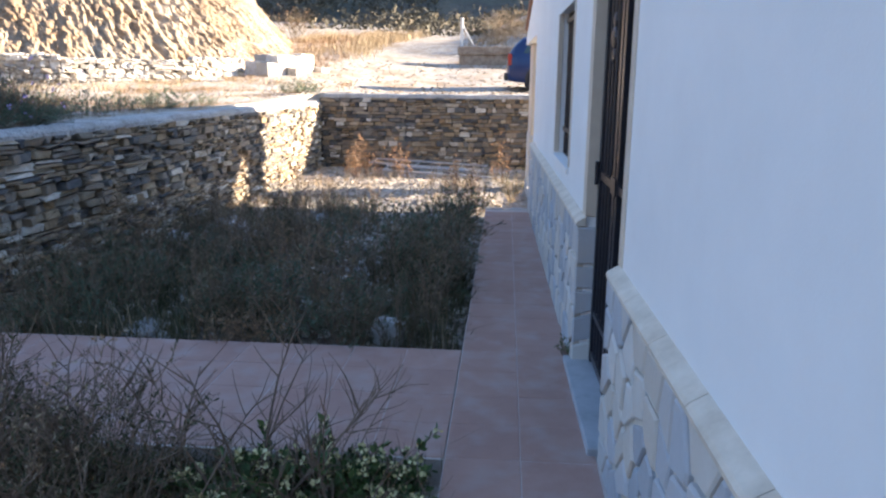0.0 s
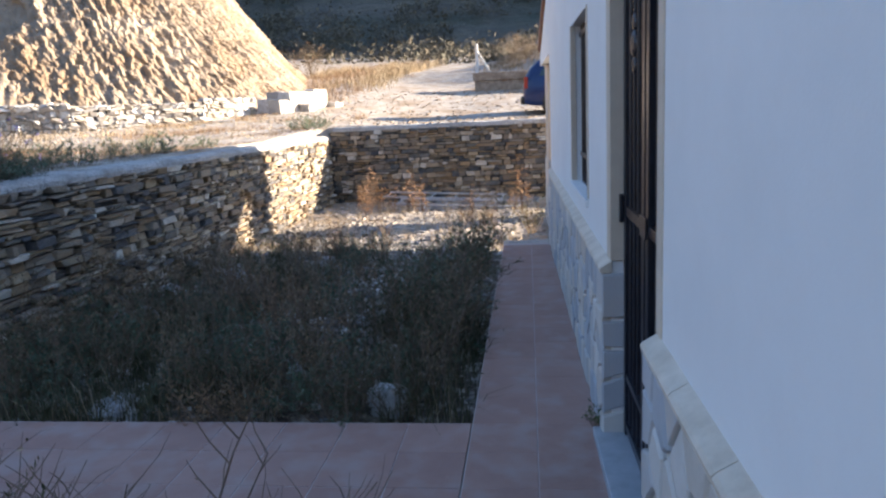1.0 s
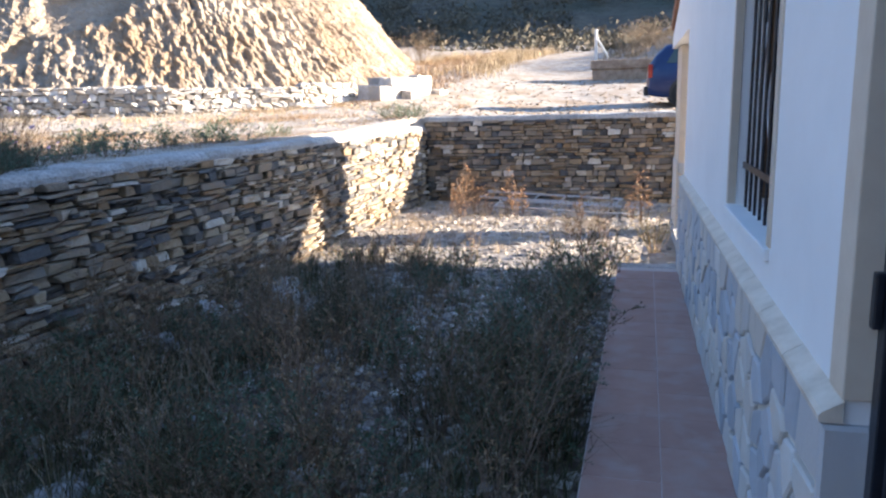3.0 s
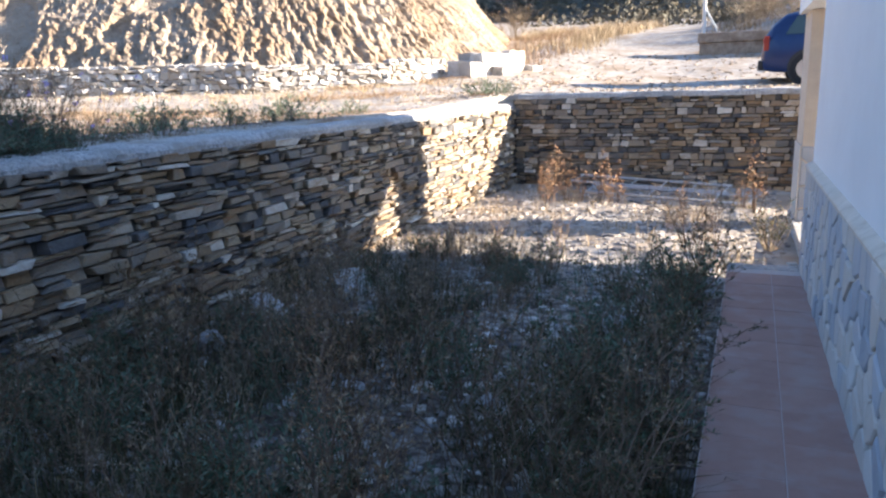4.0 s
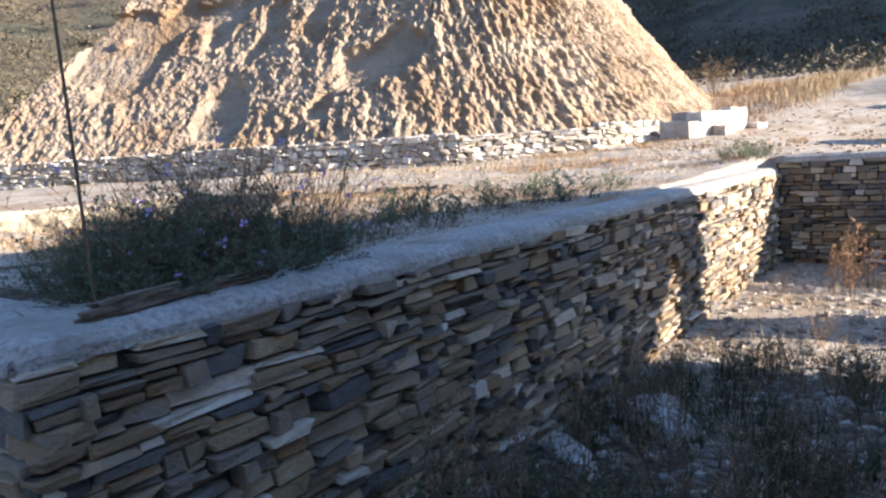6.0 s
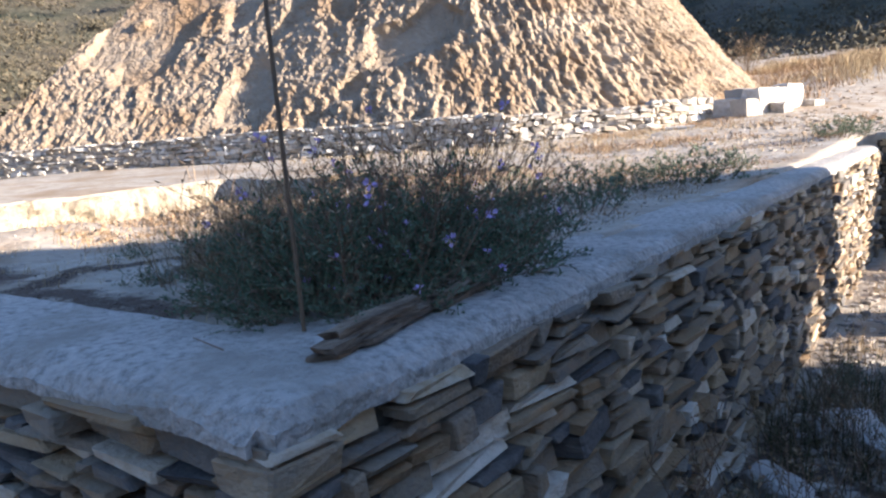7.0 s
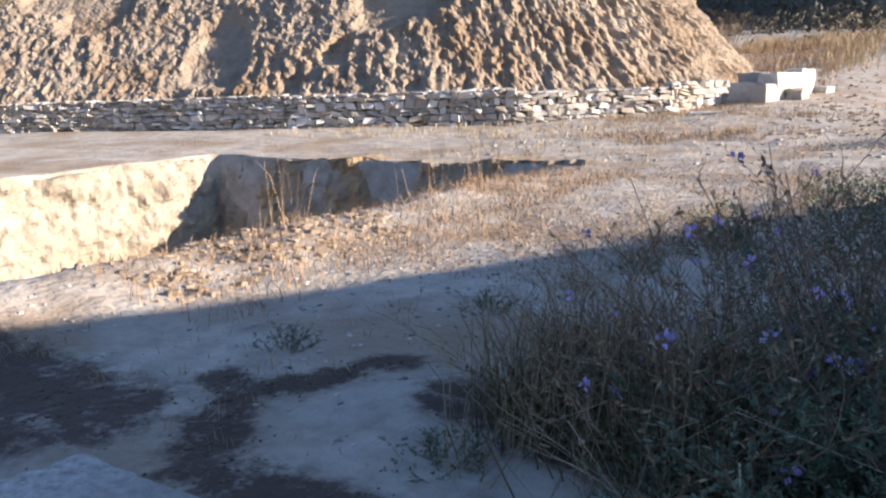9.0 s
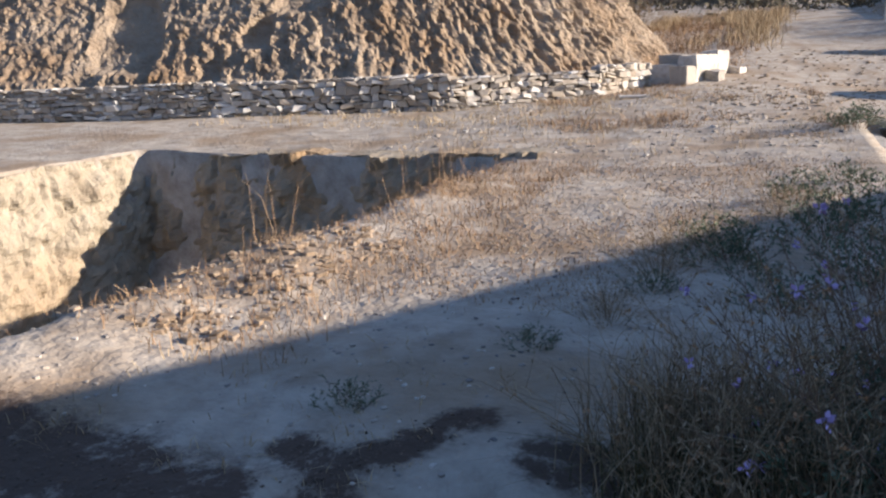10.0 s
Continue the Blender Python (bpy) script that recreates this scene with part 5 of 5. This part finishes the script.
# ---- low concrete wall and posts beside the road ----
M_LOWWALL = material("weathered_brown_block", [(0.17, 0.13, 0.1), (0.29, 0.23, 0.175), (0.4, 0.335, 0.27)], 5, 0.95, 0.6, 18, stain=(0.2, 0.13, 0.09), stain_scale=1.6)
bm = box(bmesh.new(), -1.45, 22.0, 1.7, 9.0, 22.35, 2.42, bevel=0.02)
lw = tagged(part("low_wall", bm, M_LOWWALL), "low weathered brown block wall beside the dirt road", "wall", kind="structure")
solid("coping", (-1.5, 21.95, 2.424, 9.0, 22.4, 2.7), M_LOWWALL, lw, bevel=0.03)
M_WHITEPAINT = material("white_painted_wood", [(0.62, 0.62, 0.6), (0.76, 0.76, 0.74)], 12, 0.7, 0.2, 60)
post = tagged(new("fence_post"), "white fence post with a slanting brace", "post")
part("upright", rod(bmesh.new(), (-1.6, 25.9, 2.7), (-1.6, 25.9, 3.98), 0.06, 10), M_WHITEPAINT, post)
part("brace", rod(bmesh.new(), (-1.57, 25.9, 3.7), (-1.0, 26.0, 2.7), 0.035, 8), M_WHITEPAINT, post)
post_b = tagged(new("fence_post"), "white fence post farther along the road", "post")
part("upright", rod(bmesh.new(), (2.6, 26.5, 2.7), (2.6, 26.5, 3.95), 0.06, 10), M_WHITEPAINT, post_b)

# ---- blue car on the road ----
M_CARBLUE = material("blue_car_paint", [(0.008, 0.024, 0.085), (0.012, 0.034, 0.115)], 3, 0.28, 0.0)
M_TYRE = material("tyre_rubber", [(0.015, 0.015, 0.015), (0.03, 0.03, 0.03)], 20, 0.85, 0.2)
M_RIM = material("alloy_rim", [(0.45, 0.46, 0.48), (0.6, 0.61, 0.62)], 10, 0.3, 0.0, metal=0.8)
M_RED = material("red_lens", [(0.26, 0.025, 0.022), (0.36, 0.045, 0.035)], 10, 0.2, 0.0)
M_TRIMBLACK = material("black_trim", [(0.02, 0.02, 0.022), (0.035, 0.035, 0.036)], 10, 0.5, 0.0)
car = tagged(new("car"), "dark blue estate car parked on the dirt road", "car")
car.location = (0.2, 15.5, 1.26)


def loft(bm, rings):
    """A skin over rings of equal count."""
    rs = [[bm.verts.new(p) for p in r] for r in rings]
    n = len(rs[0])
    for a, b in zip(rs, rs[1:]):
        for i in range(n):
            j = (i + 1) % n
            bm.faces.new((a[i], a[j], b[j], b[i]))
    bm.faces.new(rs[0][::-1]), bm.faces.new(rs[-1])
    bmesh.ops.recalc_face_normals(bm, faces=bm.faces)
    return bm


def car_ring(x, low, belt, roof, w, wr):
    c = 0.86
    return [(x, c - w, low), (x, c - w - 0.02, (low + belt) / 2), (x, c - w + 0.02, belt), (x, c - wr, roof - 0.05), (x, c - wr + 0.1, roof),
            (x, c + wr - 0.1, roof), (x, c + wr, roof - 0.05), (x, c + w - 0.02, belt), (x, c + w + 0.02, (low + belt) / 2), (x, c + w, low)]


rings = [car_ring(0.0, 0.42, 0.7, 0.74, 0.7, 0.66), car_ring(0.06, 0.3, 0.86, 0.98, 0.8, 0.7), car_ring(0.2, 0.27, 0.92, 1.2, 0.84, 0.64), car_ring(0.42, 0.25, 0.94, 1.4, 0.86, 0.6),
         car_ring(0.8, 0.24, 0.95, 1.47, 0.86, 0.6), car_ring(2.0, 0.24, 0.94, 1.48, 0.87, 0.61), car_ring(2.7, 0.24, 0.93, 1.38, 0.87, 0.6), car_ring(3.35, 0.24, 0.92, 0.98, 0.86, 0.66),
         car_ring(4.0, 0.26, 0.8, 0.85, 0.84, 0.66), car_ring(4.3, 0.35, 0.62, 0.66, 0.74, 0.6)]
body = part("body", loft(bmesh.new(), rings), M_CARBLUE, car)
for p in body.data.polygons:
    p.use_smooth = True
mod = body.modifiers.new("round", "BEVEL")
mod.width, mod.segments = 0.03, 2


def side_pane(name, pts, mat, y_off=0.0):
    bm = bmesh.new()
    a = [bm.verts.new((x, y, z)) for x, y, z in pts]
    b = [bm.verts.new((x, y + 0.012, z)) for x, y, z in pts]
    bm.faces.new(a), bm.faces.new(b[::-1])
    for i in range(len(a)):
        j = (i + 1) % len(a)
        bm.faces.new((a[j], a[i], b[i], b[j]))
    bmesh.ops.recalc_face_normals(bm, faces=bm.faces)
    return part(name, bm, mat, car)


M_CARGLASS = bpy.data.materials.new("car_glass")
M_CARGLASS.use_nodes = True
gb = M_CARGLASS.node_tree.nodes["Principled BSDF"]
gb.inputs["Base Color"].default_value = (0.06, 0.09, 0.09, 1)
gb.inputs["Roughness"].default_value = 0.05
side_pane("side_window", [(0.42, 0.035, 0.99), (1.0, 0.012, 0.99), (0.98, 0.215, 1.36), (0.62, 0.22, 1.34)], M_CARGLASS)
side_pane("side_window", [(1.08, 0.01, 0.99), (1.95, 0.005, 0.99), (1.92, 0.215, 1.37), (1.06, 0.215, 1.37)], M_CARGLASS)
solid("rear_bumper", (-0.06, 0.1, 0.3, 0.1, 1.62, 0.5), M_TRIMBLACK, car, bevel=0.03)
solid("tail_light", (0.03, 0.03, 0.68, 0.13, 0.19, 0.98), M_RED, car, "red rear lamp", bevel=0.02)
solid("tail_light", (0.02, 1.53, 0.66, 0.17, 1.69, 1.0), M_RED, car, bevel=0.02)
solid("roof_rail", (0.6, 0.27, 1.46, 2.3, 0.3, 1.5), M_TRIMBLACK, car, bevel=0.008)
solid("sill_trim", (1.1, -0.03, 0.22, 3.1, 0.02, 0.32), M_TRIMBLACK, car, bevel=0.01)
for wx in (0.85, 3.45):
    for wy in (0.0, 1.56):
        wheel = part("wheel", rod(bmesh.new(), (wx, wy - 0.04, 0.31), (wx, wy + 0.16, 0.31), 0.31, 28), M_TYRE, car, "black tyre")
        part("rim", rod(bmesh.new(), (wx, wy - 0.05, 0.31), (wx, wy - 0.041, 0.31), 0.2, 20), M_RIM, wheel, "silver rim")
        part("arch", rod(bmesh.new(), (wx, wy - 0.025, 0.33), (wx, wy + 0.14, 0.33), 0.365, 28), M_TRIMBLACK, car)

# ---- scraps ----
bm = rod(bmesh.new(), (-7.0, 13.2, 1.5), (-6.5, 13.35, 1.5), 0.03, 6)
tagged(part("stick", bm, M_WHITEPAINT), "short pale stick lying before the low wall", "stick")
bm = rod(bmesh.new(), (-3.62, 0.62, 1.165), (-3.78, 0.66, 1.165), 0.0022, 6, 0.0014)
tagged(part("twig", bm, M_TWIG), "dry twig on the concrete cap", "twig")
# ---- stones of the walls ----
lay_stones(wall_west, (WALL_X, CORNER_Y, 0), (0, 1, 0), (1, 0, 0), FAR_Y - CORNER_Y, -0.15, 1.085, (0.028, 0.08), (0.07, 0.29), SHAPES, M_SLATE_J, 101, (0, 1.9), most=300)
lay_stones(wall_south, (-9.4, CORNER_Y, 0), (1, 0, 0), (0, -1, 0), 9.4 + WALL_X - 0.005, -0.15, 1.085, (0.03, 0.1), (0.08, 0.34), SHAPES, M_SLATE_J, 102, (4.5, 6.2), most=220)
lay_stones(wall_north, (WALL_X, FAR_Y, 0), (1, 0, 0), (0, -1, 0), 12.0, -0.2, 1.22, (0.04, 0.1), (0.07, 0.22), SHAPES, M_SLATE_J, 103, (0, 1.8), most=300)
